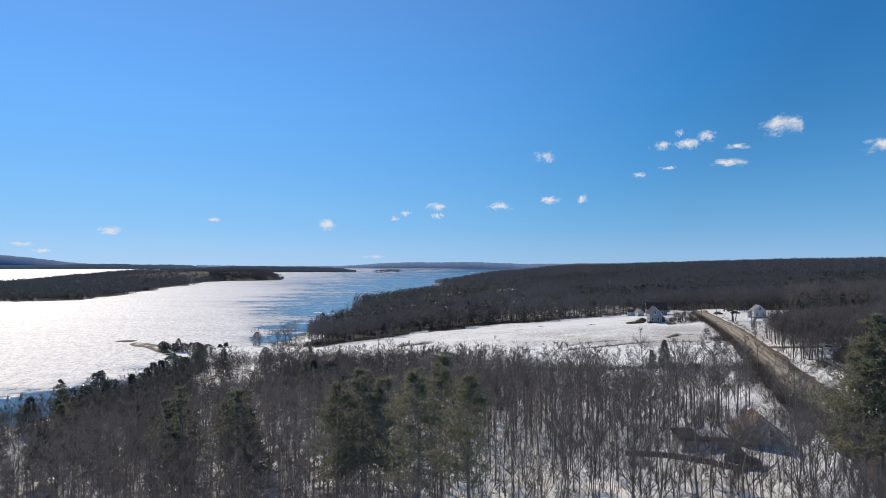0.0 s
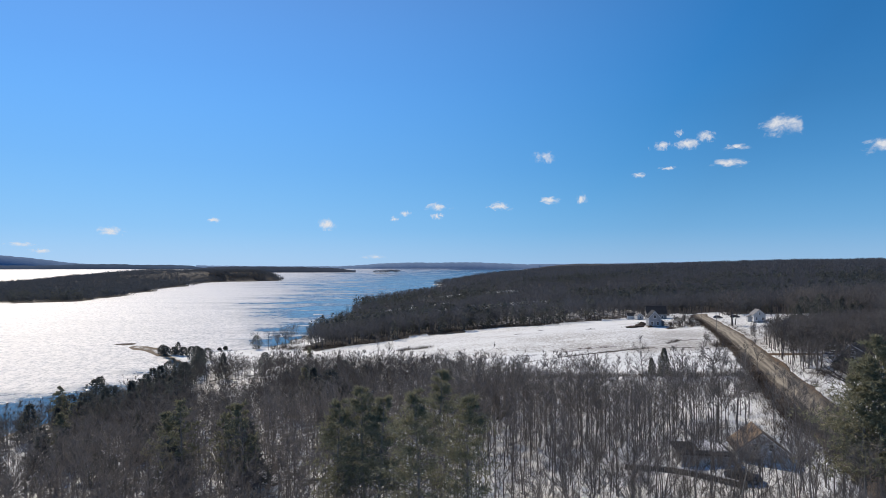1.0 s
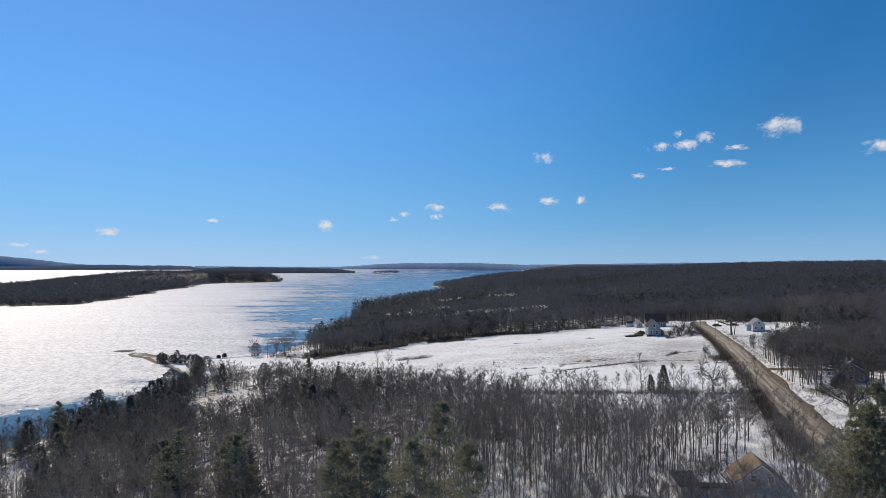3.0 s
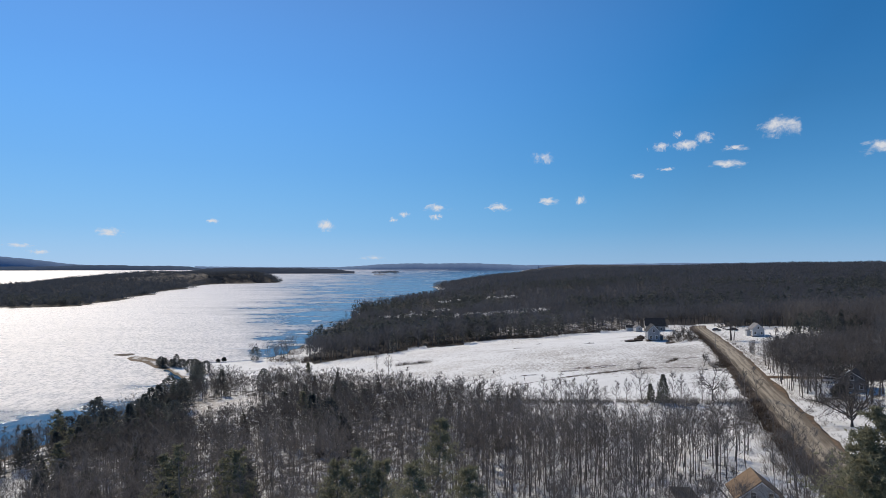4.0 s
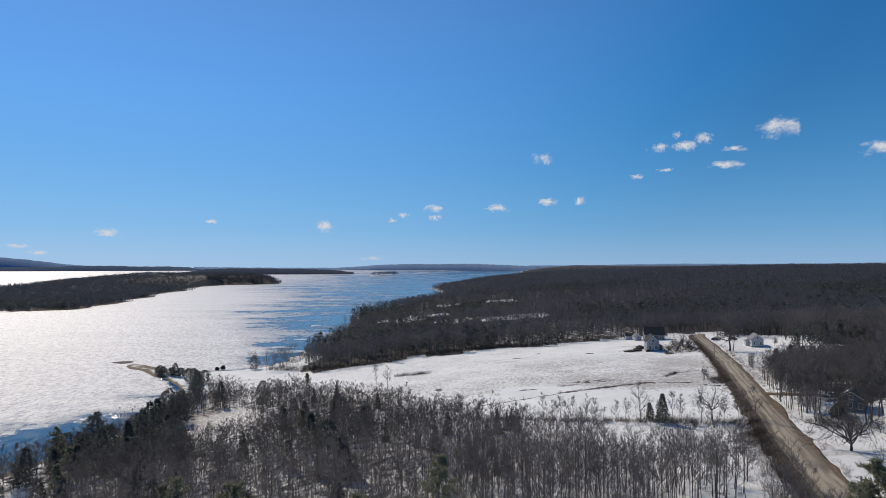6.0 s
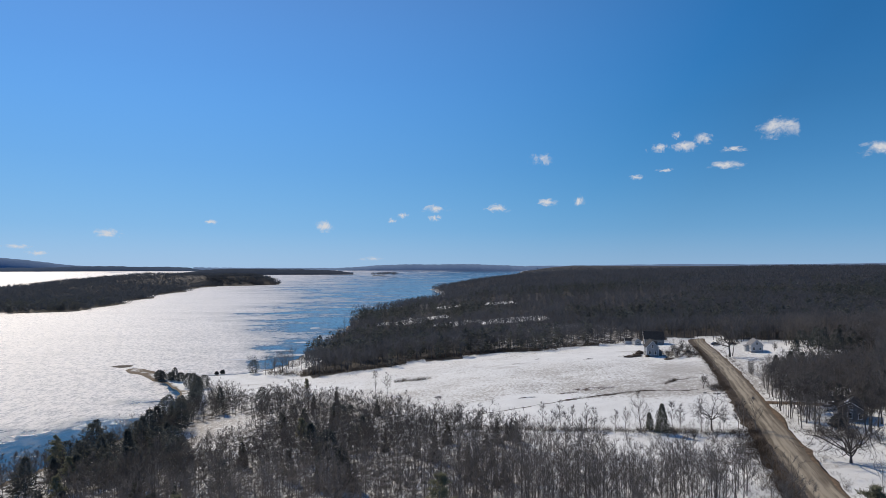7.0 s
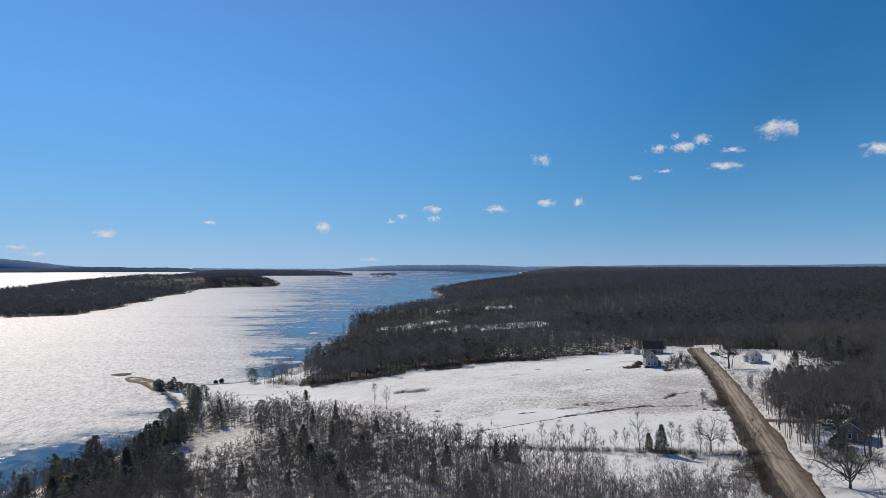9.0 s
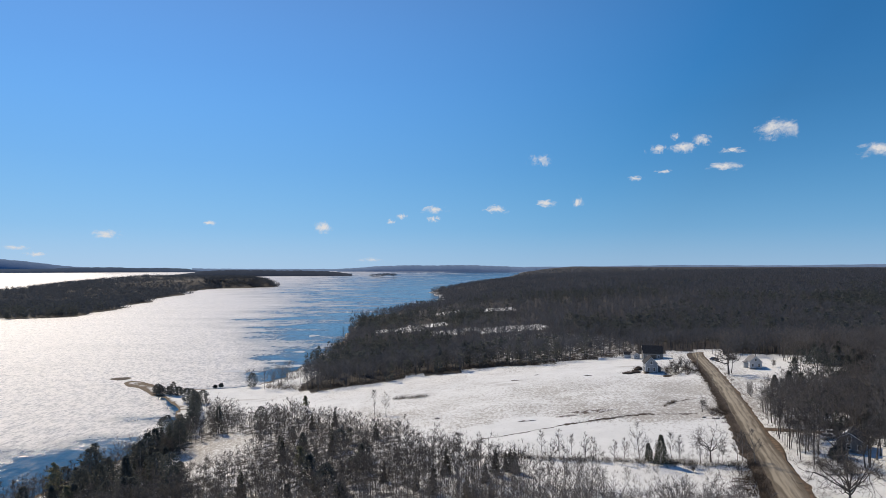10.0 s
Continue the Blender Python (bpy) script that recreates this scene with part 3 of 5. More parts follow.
def crooked(starts, ways, lengths, radii, segs, wobble, lift, rng, sides=3):
    """Crooked tapering limbs: their tubes, the points along them and the ways they run there."""
    p, w, pieces, points, runs = starts, ways, [], [starts], [ways]
    for k in range(segs):
        w = unit(w + rng.normal(0, wobble, w.shape) + [0, 0, lift])
        q = p + w * (lengths / segs)[:, None]
        pieces.append(tubes(p, q, radii * (1 - 0.8 * k / segs), radii * (1 - 0.8 * (k + 1) / segs), sides))
        p = q
        points.append(p)
        runs.append(w)
    return pieces, np.stack(points), np.stack(runs)


def broad_tree(seed, h, wide=0.6, stem=0.3, girth=0.026, boughs=7, twigs=1700):
    """A broad, gnarled leafless tree: a short trunk that parts into crooked boughs, branches and twigs."""
    rng = np.random.default_rng(seed)
    made, points, runs = crooked(np.array([[0.0, 0, -0.4]]), np.array([[rng.normal(0, 0.08), rng.normal(0, 0.08), 1.0]]), np.array([h * stem * 1.7]), np.array([h * girth]), 5, 0.06, 0.3, rng, 7)
    trunk = joined(made)
    pieces = []
    parent_r = h * girth
    count, reach, lift = boughs, h * wide * 0.95, 0.10
    for level, (each, segs, wobble) in enumerate(((boughs, 6, 0.26), (6, 5, 0.28), (5, 3, 0.3))):
        n = points.shape[1]
        i = np.repeat(np.arange(n), each)
        first = points.shape[0] - (3 if level == 0 else points.shape[0] - 1)
        k = rng.integers(first, points.shape[0], len(i))
        a = np.arange(len(i)) * 2.4 + rng.uniform(0, 0.9, len(i))
        out = np.stack([np.cos(a), np.sin(a), rng.uniform(0.2, 1.0, len(i))], -1) if level == 0 else rng.normal(0, 0.75, (len(i), 3))
        way = unit(runs[k, i] * (0.35 if level == 0 else 0.8) + out)
        length = reach * rng.uniform(0.6, 1.15, len(i))
        radius = parent_r * (0.55 if level == 0 else 0.5) * rng.uniform(0.7, 1.1, len(i))
        made, points, runs = crooked(points[k, i], way, length, radius, segs, wobble, lift, rng)
        pieces += made
        parent_r, reach = parent_r * 0.45, reach * 0.46
    n = points.shape[1]
    i, k = rng.integers(0, n, twigs), rng.integers(1, points.shape[0], twigs)
    tway = unit(runs[k, i] + rng.normal(0, 0.5, (twigs, 3)) + [0, 0, 0.2])
    pieces.append(blades(points[k, i], tway, h * rng.uniform(0.03, 0.09, twigs), np.full(twigs, 0.035), rng))
    return trunk, joined(pieces)


def forest(name, protos, places, material, label, category, kind="stuff"):
    """Many trees in one mesh. places: rows of x, y, size, turn, which."""
    vs, fs, at = [], [], 0
    for k, (v, f) in enumerate(protos):
        p = places[places[:, 4].astype(int) == k]
        if not len(p):
            continue
        c, s = np.cos(p[:, 3]), np.sin(p[:, 3])
        x = (v[None, :, 0] * c[:, None] - v[None, :, 1] * s[:, None]) * p[:, 2:3] + p[:, 0:1]
        y = (v[None, :, 0] * s[:, None] + v[None, :, 1] * c[:, None]) * p[:, 2:3] + p[:, 1:2]
        z = v[None, :, 2] * p[:, 2:3] + land(p[:, 0], p[:, 1])[:, None]
        vs.append(np.stack([x, y, z], -1).reshape(-1, 3))
        fs.append((f[None] + (np.arange(len(p)) * len(v))[:, None, None]).reshape(-1, 3) + at)
        at += len(p) * len(v)
    if vs:
        mesh_thing(name, np.concatenate(vs), np.concatenate(fs), material, label=label, category=category, kind=kind)


def patchy(x, y, scale, seed):
    """A smooth, uneven field between about -1 and 1."""
    a = np.sin(x / scale + seed) * np.sin(y / scale * 1.13 + 2 * seed)
    b = np.sin(x / scale * 2.3 + 1.7 * seed + a) * np.sin(y / scale * 1.9 + seed)
    return a * 0.6 + b * 0.4


def inside(x, y, cx, cy, rx, ry):
    return ((x - cx) / rx) ** 2 + ((y - cy) / ry) ** 2 < 1


def shore_gap(x, y):
    return x - np.interp(y, SHORE_Y, SHORE_X)


WOOD_EDGE_X = [-140, -110, -80, -62, -30, 0, 10, 18, 45, 75]
WOOD_EDGE_Y = [318, 305, 266, 276, 226, 186, 172, 152, 143, 132]


def near_woods(x, y):
    """Where the woods below the camera stand: how dense, 0 to 1."""
    edge = np.interp(x, WOOD_EDGE_X, WOOD_EDGE_Y) + 6 * patchy(x, y, 9.0, 3.0)
    d = np.where(y < edge, 1.0, 0.0)
    d = np.where((shore_gap(x, y) < np.where((y > 262) & (y < 345), 11.0, 3.5)) | (land(x, y) < 0.25), 0, d)
    d = np.where(x > road_x(y) - 8.5, 0, d)
    d = np.where(inside(x, y, -81, 222, 14, 27) | inside(x, y, -104, 146, 13, 17), 0, np.where(inside(x, y, -85, 124, 9, 12), d * 0.3, d))
    d = np.where(inside(x, y, 42, 86, 11.5, 9), 0, d)
    d = np.where(inside(x, y, 38.5, 78, 3.5, 3) | (to_segment(x, y, 26.5, 89, 38, 77)[0] < 1.2), 0, d)
    d = np.where((x > 1) & (x < 27) & (y < 58), 0, d)
    d = np.where((x > 0.50 * y) & (y > 95), d * 0.15, d)
    d = np.where((x > 1) & (y < 100), d * 0.82, d)
    d = np.where(inside(x, y, 39.5, 74, 4.5, 12), d * 0.45, d)
    return np.where((x > 0.27 * y + 2.5 * patchy(x, y, 7.0, 1.0)) & (y > 127 + 4 * patchy(x, y, 6.0, 2.0)), d * 0.16, d)


def jitter_grid(x0, x1, y0, y1, step, rng):
    gx, gy = np.meshgrid(np.arange(x0, x1, step), np.arange(y0, y1, step))
    return (gx + rng.uniform(-0.48, 0.48, gx.shape) * step).ravel(), (gy + rng.uniform(-0.48, 0.48, gy.shape) * step).ravel()


def in_view(x, y, slack=12.0):
    return np.abs(x) < 0.78 * y + slack


def far_tree(seed, h, slivers, broad):
    """A leafless tree far off: a stem and a loose head of slender branches."""
    rng = np.random.default_rng(seed)
    stem = tubes([[0, 0, -0.5]], [[0, 0, h * 0.75]], [0.17], [0.06], 3)
    z = rng.uniform(0.28, 0.8, slivers) ** 0.9
    a = rng.uniform(0, 6.3, slivers)
    wide = h * broad * np.sin(np.clip((z - 0.2) / 0.8, 0, 1) * 2.6)
    p = np.stack([np.cos(a) * wide * rng.uniform(0, 0.8, slivers), np.sin(a) * wide * rng.uniform(0, 0.8, slivers), h * z], -1)
    way = unit(np.stack([np.cos(a) * 0.7, np.sin(a) * 0.7, np.full(slivers, 0.9)], -1) + rng.normal(0, 0.3, (slivers, 3)))
    return joined([stem, blades(p, way, h * rng.uniform(0.10, 0.22, slivers), rng.uniform(0.12, 0.26, slivers), rng)])


# ---- the woods below the camera: the nearest trees one by one, the rest as woods ----
rng = np.random.default_rng(5)
x, y = jitter_grid(-190, 110, 30, 320, 2.85, rng)
ex, ey = jitter_grid(4, 62, 102, 129, 3.3, rng)
thick = ex < np.where(ey < 122, 0.46, 0.28) * ey
ex, ey = ex[thick], ey[thick]
sx, sy = jitter_grid(-125, 6, 150, 280, 6.0, rng)
ex, ey = np.concatenate([ex, sx]), np.concatenate([ey, sy])
x, y = np.concatenate([x, ex]), np.concatenate([y, ey])
keep = (rng.uniform(size=x.shape) < near_woods(x, y)) & in_view(x, y)
x, y = x[keep], y[keep]
near = (y < 54) | ((y < 84) & (x > 12) & (x < 50))
MID_BARE = [joined(bare_tree(20 + k, 12.0, 12, 46, 230, 3, twig_width=0.044, girth=0.0058, spread=0.3, low=0.3, steep=1.1)) for k in range(6)]
MID_LIGHT = [joined(bare_tree(32 + k, 12.0, 10, 40, 220, 3, twig_width=0.075, girth=0.006, spread=0.34, low=0.25, steep=1.1)) for k in range(5)]
MID_WIDE = [joined(bare_tree(26 + k, 11.5, 11, 38, 240, 3, twig_width=0.075, girth=0.012, spread=0.48, low=0.27, steep=0.75)) for k in range(5)]
size = rng.uniform(0.75, 1.25, len(x)) * np.where(x > -60, np.interp(y, [125, 175, 215], [1.0, 0.66, 0.54]), np.interp(y, [150, 190, 240], [1.0, 0.8, 0.66])) * np.where((x > 0.27 * y) & (y > 112), np.interp(y, [112, 130], [0.85, 0.5]), np.where((x > 18) & (y > 112), 0.82, 1.0)) * np.where((x < -52) & (x > -112) & (y > 158) & (y < 215), 0.62, 1.0) * np.where((x < -0.53 * y) & (y > 120), 0.85, 1.0)
rows = np.stack([x, y, size, rng.uniform(0, 6.3, len(x)), rng.integers(0, 6, len(x))], -1)
forest("bare_woods", MID_BARE, rows[~near & (y < 140)], M_TWIG, "leafless grey hardwood trees standing close in snow", "woods")
edge_rows = rows[~near & (y >= 140)].copy()
edge_rows[:, 4] = edge_rows[:, 4] % 5
forest("bare_woods", MID_LIGHT, edge_rows, M_DARKTWIG, "leafless grey hardwood trees at the edge of the field", "woods")


def bare_tree_thing(seed, h, label, group="", **shape):
    trunk, crown = bare_tree(seed, h, **shape)
    base = new("bare_tree")
    tagged(base, label, "tree", group)
    mesh_thing("trunk", *trunk, M_BARK, base, smooth=True)
    mesh_thing("crown", *crown, M_TWIG, base)
    return base


def at(x, y, size=1.0, turn=0.0, sink=0.0):
    return Matrix.Translation((x, y, float(land(x, y)) - sink)) @ Matrix.Rotation(turn, 4, "Z") @ Matrix.Diagonal((size, size, size, 1))


protos = [bare_tree_thing(80 + k, 13.0, "slender leafless grey hardwood tree in the snowy woods", "trees of the near woods",
                          limbs=15, subs=100, twigs=720, twig_width=0.022, girth=0.0066, spread=0.29, low=0.3, steep=1.15) for k in range(7)]
for k, row in enumerate(rows[near]):
    m = at(row[0], row[1], 0.92 * row[2], row[3])
    if k < 7:
        protos[k].matrix_basis = m
    else:
        copy_thing(protos[k % 7], m @ Matrix.Diagonal([1 / c for c in protos[k % 7].scale] + [1]))

# trees that stand close before the house in the woods
for k, (px, py, size) in enumerate([(31, 66, 0.95), (34.5, 69, 0.85), (37.5, 66, 0.9), (40.5, 70, 0.8), (43.5, 72, 0.85), (46.5, 73, 0.9), (36, 74, 0.75), (33, 75, 0.85), (48.5, 78, 0.85), (29.5, 72, 0.9), (41.8, 75.5, 0.7), (50, 84, 0.9), (51, 90, 0.8), (39.5, 62, 0.9), (34.5, 50, 0.85), (37.5, 51.5, 0.8), (36, 54.5, 0.85), (40, 54, 0.8), (33.2, 54, 0.8), (42, 56, 0.75)]):
    copy_thing(protos[k % 7], at(px, py, size, 1.3 * k) @ Matrix.Diagonal([1 / c for c in protos[k % 7].scale] + [1]))


def pine_thing(seed, h, x, y, label, **shape):
    trunk, limbs, leaf = pine_tree(seed, h, **shape)
    base = new("pine_tree")
    tagged(base, label, "tree")
    mesh_thing("trunk", *joined([trunk, limbs]), M_BARK, base, smooth=True)
    mesh_thing("crown", *leaf, M_PINE, base)
    base.matrix_basis = at(x, y, 1.0, seed)
    return base


for k, (px, py, top) in enumerate([(-11.5, 68, 36.0), (-7.9, 67, 37.6), (-6.2, 65, 37.0), (-2.4, 58, 39.2), (2.4, 58.6, 38.8), (-0.2, 85, 36.4)]):
    pine_thing(300 + k, top - float(land(px, py)), px, py, "tall green white pine rising above the bare trees", whorls=21, tufts=1500, needles=6, low=0.50, spread=0.165, size=0.46, width=0.018)
for k, (px, py, top) in enumerate([(39.6, 58.5, 41.8), (41.8, 58, 44.2), (43.6, 57.5, 43.4), (46.0, 57, 42.0)]):
    pine_thing(320 + k, top - float(land(px, py)), px, py, "big dark white pine with layered limbs beside the road", whorls=21, tufts=1900, needles=6, low=0.46, spread=0.225, size=0.48, width=0.026)
for k, (px, py, top) in enumerate([(-39.6, 93, 30.5), (-31.5, 92, 30.0), (-29, 90, 30.8), (-45, 100, 27), (-39.5, 174, 21.5), (-112, 180, 15.5), (-101, 168, 13.0), (-62, 284, 12.5), (-87, 140, 17)]):
    pine_thing(340 + k, top - float(land(px, py)), px, py, "slim white pine with ragged tiers among bare trees", whorls=13, tufts=300, needles=8, low=0.42, spread=0.18, width=0.05)


def spruce_thing(seed, h, label, group="", tiers=16, per=9, spread=0.22, sprays=3, needles=None):
    trunk, crown = spruce_tree(seed, h, tiers, per, spread, 0.05, sprays)
    base = new("spruce_tree")
    tagged(base, label, "tree", group)
    mesh_thing("trunk", *trunk, M_BARK, base)
    mesh_thing("crown", *crown, needles or M_SPRUCE, base)
    return base


firs = [spruce_thing(400 + k, 11.0, "dark green fir in the woods by the shore", "firs by the shore", spread=0.24) for k in range(4)]
x, y = jitter_grid(-150, -20, 110, 300, 6.0, rng)
odds = np.where(x < -78, 0.14, 0.05) * (near_woods(x, y) > 0) * (x > -0.53 * y) * ~((x > -0.41 * y) & (x < -55) & (y > 150) & (y < 250))
keep = (rng.uniform(size=x.shape) < odds) & in_view(x, y)
for k, (px, py) in enumerate(zip(x[keep], y[keep])):
    m = at(px, py, rng.uniform(0.6, 1.15), rng.uniform(0, 6.3))
    if k < 4:
        firs[k].matrix_basis = m
    else:
        copy_thing(firs[k % 4], m @ Matrix.Diagonal([1 / c for c in firs[k % 4].scale] + [1]))

for k in range(22):
    copy_thing(firs[k % 4], at(rng.uniform(-28, 20), rng.uniform(122, 168), rng.uniform(0.4, 0.75), rng.uniform(0, 6.3)) @ Matrix.Diagonal([1 / c for c in firs[k % 4].scale] + [1]))

def bushy_thing(seed, h, wide, sprays, label, form="oval", size=0.55, needles=None, group="", low=0.04):
    trunk, crown = bushy_tree(seed, h, wide, sprays, form, low, size)
    base = new("evergreen_tree")
    tagged(base, label, "tree", group)
    mesh_thing("trunk", *trunk, M_BARK, base)
    mesh_thing("crown", *crown, needles or M_SHOREPINE, base)
    return base


pines = [bushy_thing(360 + k, 11.5, 0.26 + 0.03 * k, 1150, "dense dark evergreen in the woods by the shore", form, 0.7, group="evergreens by the shore", low=0.1) for k, form in enumerate(("cone", "oval", "cone"))]
x, y = jitter_grid(-150, -15, 96, 300, 6.5, rng)
odds = np.where((y > 248) & (x > -99), 0.05, np.where(x < -85, 0.6, np.where(x < -66, 0.4, 0.2))) * (near_woods(x, y) > 0) * np.where(x > -0.53 * y, 1.0, 0.75) * (shore_gap(x, y) > 7) * ~((y > 225) & (x > -0.40 * y)) * ~((x > -0.41 * y) & (x < -55) & (y > 150) & (y < 215))
keep = (rng.uniform(size=x.shape) < odds) & in_view(x, y)
for k, (px, py) in enumerate(zip(x[keep], y[keep])):
    m = at(px, py, rng.uniform(0.55, 1.1) * (0.6 if px > -66 and py > 180 else 1.0), rng.uniform(0, 6.3))
    if k < 3:
        pines[k].matrix_basis = m
    else:
        copy_thing(pines[k % 3], m @ Matrix.Diagonal([1 / c for c in pines[k % 3].scale] + [1]))

# ---- the far woods, coarser with distance ----
FAR_BARE = [far_tree(40 + k, 12.5, 72, 0.27) for k in range(6)]
FAR_FIR = [joined(bushy_tree(60 + k, 12.5, 0.2 + 0.03 * (k % 2), 90, "cone" if k % 2 else "oval", 0.08, 1.7)) for k in range(4)]


def far_clump(seed, slivers, wide):
    """A group of leafless trees very far off: a patch of standing branches."""
    rng = np.random.default_rng(seed)
    a, d = rng.uniform(0, 6.3, slivers), wide * np.sqrt(rng.uniform(0, 1, slivers))
    p = np.stack([np.cos(a) * d, np.sin(a) * d, rng.uniform(0, 9.5, slivers)], -1)
    way = unit(rng.normal(0, 0.35, (slivers, 3)) + [0, 0, 1.0])
    return blades(p, way, rng.uniform(2.4, 4.6, slivers), rng.uniform(0.6, 1.35, slivers), rng)


def fir_clump(seed, firs, wide):
    """A group of evergreens very far off: close, ragged heads of broad sprays."""
    rng = np.random.default_rng(seed)
    made = []
    for k in range(firs):
        a, d, h = rng.uniform(0, 6.3), wide * math.sqrt(rng.uniform(0, 1)), rng.uniform(7.5, 11.5)
        v, f = bushy_tree(seed * 7 + k, h, 0.3, 16, "cone" if k % 3 else "oval", 0.1, 2.4)[1]
        made.append((v + [math.cos(a) * d, math.sin(a) * d, 0], f))
    return joined(made)


CLUMP_BARE = [far_clump(100 + k, 80, 14.0) for k in range(5)]
CLUMP_FIR = [fir_clump(110 + k, 4, 12.0) for k in range(5)]


def far_woods(x, y):
    r = np.hypot(x, y)
    z = land(x, y) - bowl(r)
    d = np.where(z > np.where(x < -350, 0.02, np.where(r > 600, 0.25, 0.8)), 1.0, 0.0)
    edge = np.interp(x, [-120, -100, -64, -27, -18, 50, 96, 120, 160], [372, 352, 331, 328, 339, 341, 348, 354, 362]) + 2.5 * patchy(x, y, 11.0, 1.0)
    d = np.where((y < edge) & (x < road_x(y) + 14) & (x > -300), 0, d)
    d = np.where((y < 322) | ((shore_gap(x, y) < 3) & (y < 450)), 0, d)
    d = np.where((np.abs(x - road_x(y)) < 7) & (y < 352), 0, d)
    d = np.where(inside(x, y, 106, 330, 22, 26), 0, d)
    # snowy clearings in the woods, and thin stands with snow between the stems
    d = np.where(inside(x, y, -30, 652, 40, 30) | inside(x, y, 12, 780, 18, 26) | inside(x, y, 74, 752, 20, 30), d * 0.06, d)
    d = np.where(inside(x, y, 14, 580, 26, 26) | inside(x, y, 66, 552, 32, 30), d * 0.3, d)
    d = np.where((x < -78) & (y < 420) & (x > -300), d * 0.3, d)
    return np.where(inside(x, y, 74, 425, 60, 84), d * 0.72, d)


STEP = 0.0122
lr, la = np.meshgrid(np.arange(math.log(115), math.log(4300), STEP), np.arange(radians(-41), radians(41), STEP), indexing="ij")
lr = lr + rng.uniform(-0.5, 0.5, lr.shape) * STEP
la = la + rng.uniform(-0.5, 0.5, la.shape) * STEP
x, y = (np.exp(lr) * np.sin(la)).ravel(), (np.exp(lr) * np.cos(la)).ravel()
keep = rng.uniform(size=x.shape) < far_woods(x, y) * np.clip(np.hypot(x, y) / 330, 0.3, 1)
x, y = x[keep], y[keep]
# more trees on the small island and the low point, which lie far off
tip = rng.uniform(-780, -575, 900)
ex = np.concatenate([rng.uniform(-405, -245, 60), tip, rng.uniform(-1000, -515, 1100), rng.uniform(-1500, -580, 1000)])
ey = np.concatenate([3610 + rng.normal(0, 14, 60), rng.uniform(1960, 2330, 900), rng.uniform(840, 2000, 1100), rng.uniform(1450, 2560, 1000)])
ok = land(ex, ey) - bowl(np.hypot(ex, ey)) > np.where(ey > 3000, 0.8, 0.05)
ok = ok & (np.abs(ex) < 0.76 * ey)
ex, ey = ex[ok], ey[ok]
# a close row of trees along the peninsula's shore
bx, by = rng.uniform(-1000, -500, 40000), rng.uniform(840, 2420, 40000)
bz = land(bx, by) - bowl(np.hypot(bx, by))
rim = (bz > 0.05) & (bz < 3.2) & (np.abs(bx) < 0.76 * by)
x, y = np.concatenate([x, ex, bx[rim][:560]]), np.concatenate([y, ey, by[rim][:560]])
fir = patchy(x, y, 75.0, 2.0) + rng.normal(0, 0.35, len(x)) + np.where(x < -350, 5.0, 0) + np.where(inside(x, y, -42, 435, 52, 80), 0.9, 0) + np.clip((np.hypot(x, y) - 650) / 900, -0.25, 0.35) > 0.45
size = rng.uniform(0.75, 1.2, len(x)) * np.where(x > -300, np.interp(np.hypot(x, y), [600, 1100], [1.0, 0.86]), 0.95)
turn = rng.uniform(0, 6.3, len(x))
far = np.hypot(x, y) > rng.uniform(820, 1250, len(x))
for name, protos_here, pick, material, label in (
        ("far_bare_woods", FAR_BARE, ~fir & ~far, M_HAZYTWIG, "grey-brown leafless woods covering the far slopes"),
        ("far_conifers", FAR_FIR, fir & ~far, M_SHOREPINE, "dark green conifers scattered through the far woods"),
        ("distant_bare_woods", CLUMP_BARE, ~fir & far, M_HAZYTWIG, "dim leafless woods on the most distant slopes"),
        ("distant_conifers", CLUMP_FIR, fir & far, M_HAZYFIR, "dark conifer woods on the peninsula and distant slopes")):
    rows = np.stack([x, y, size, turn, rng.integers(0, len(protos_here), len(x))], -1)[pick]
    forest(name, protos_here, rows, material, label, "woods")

# the open woods beyond the road
def road_woods(x, y):
    d = np.where((x > road_x(y) + 7.5 + 3.5 * patchy(x, y, 13.0, 2.0)) & (y < 345), 1.0, 0.0)
    yard = inside(x, y, 149, 286, 26, 34) | ((y > 236) & (y < 335) & (x < 0.56 * y)) | ((y > 196) & (y <= 236) & (x < road_x(y) + 13))
    house = inside(x, y, 105, 158, 8, 9) | (to_segment(x, y, 93, 181, 115, 167)[0] < 3.5) | (to_segment(x, y, 104, 150, 88, 132)[0] < 7.0) | inside(x, y, 86, 128, 14, 15) | inside(x, y, 112, 138, 12, 9)
    return np.where(yard | house | inside(x, y, 176, 276, 8, 8) | inside(x, y, 118, 186, 8, 4), 0, d)


x, y = jitter_grid(60, 290, 70, 345, 3.3, rng)
keep = (rng.uniform(size=x.shape) < road_woods(x, y)) & in_view(x, y)
x, y = x[keep], y[keep]
# a closer stand between the road and the drive
cx, cy = jitter_grid(84, 150, 156, 224, 2.3, rng)
keep = (cx > road_x(cy) + 6.0) & (cx < 0.70 * cy) & ~((cy > 206) & (cx < 118)) & (to_segment(cx, cy, 93, 181, 115, 167)[0] > 3.0) & ~inside(cx, cy, 105, 158, 7, 8)
x, y = np.concatenate([x, cx[keep]]), np.concatenate([y, cy[keep]])
rows = np.stack([x, y, rng.uniform(0.65, 1.3, len(x)) * np.where((y > 150) & (y < 262) & (x < 0.72 * y), np.interp(y, [205, 225], [0.62, 0.48]), 1.0), rng.uniform(0, 6.3, len(x)), rng.integers(0, 6, len(x))], -1)
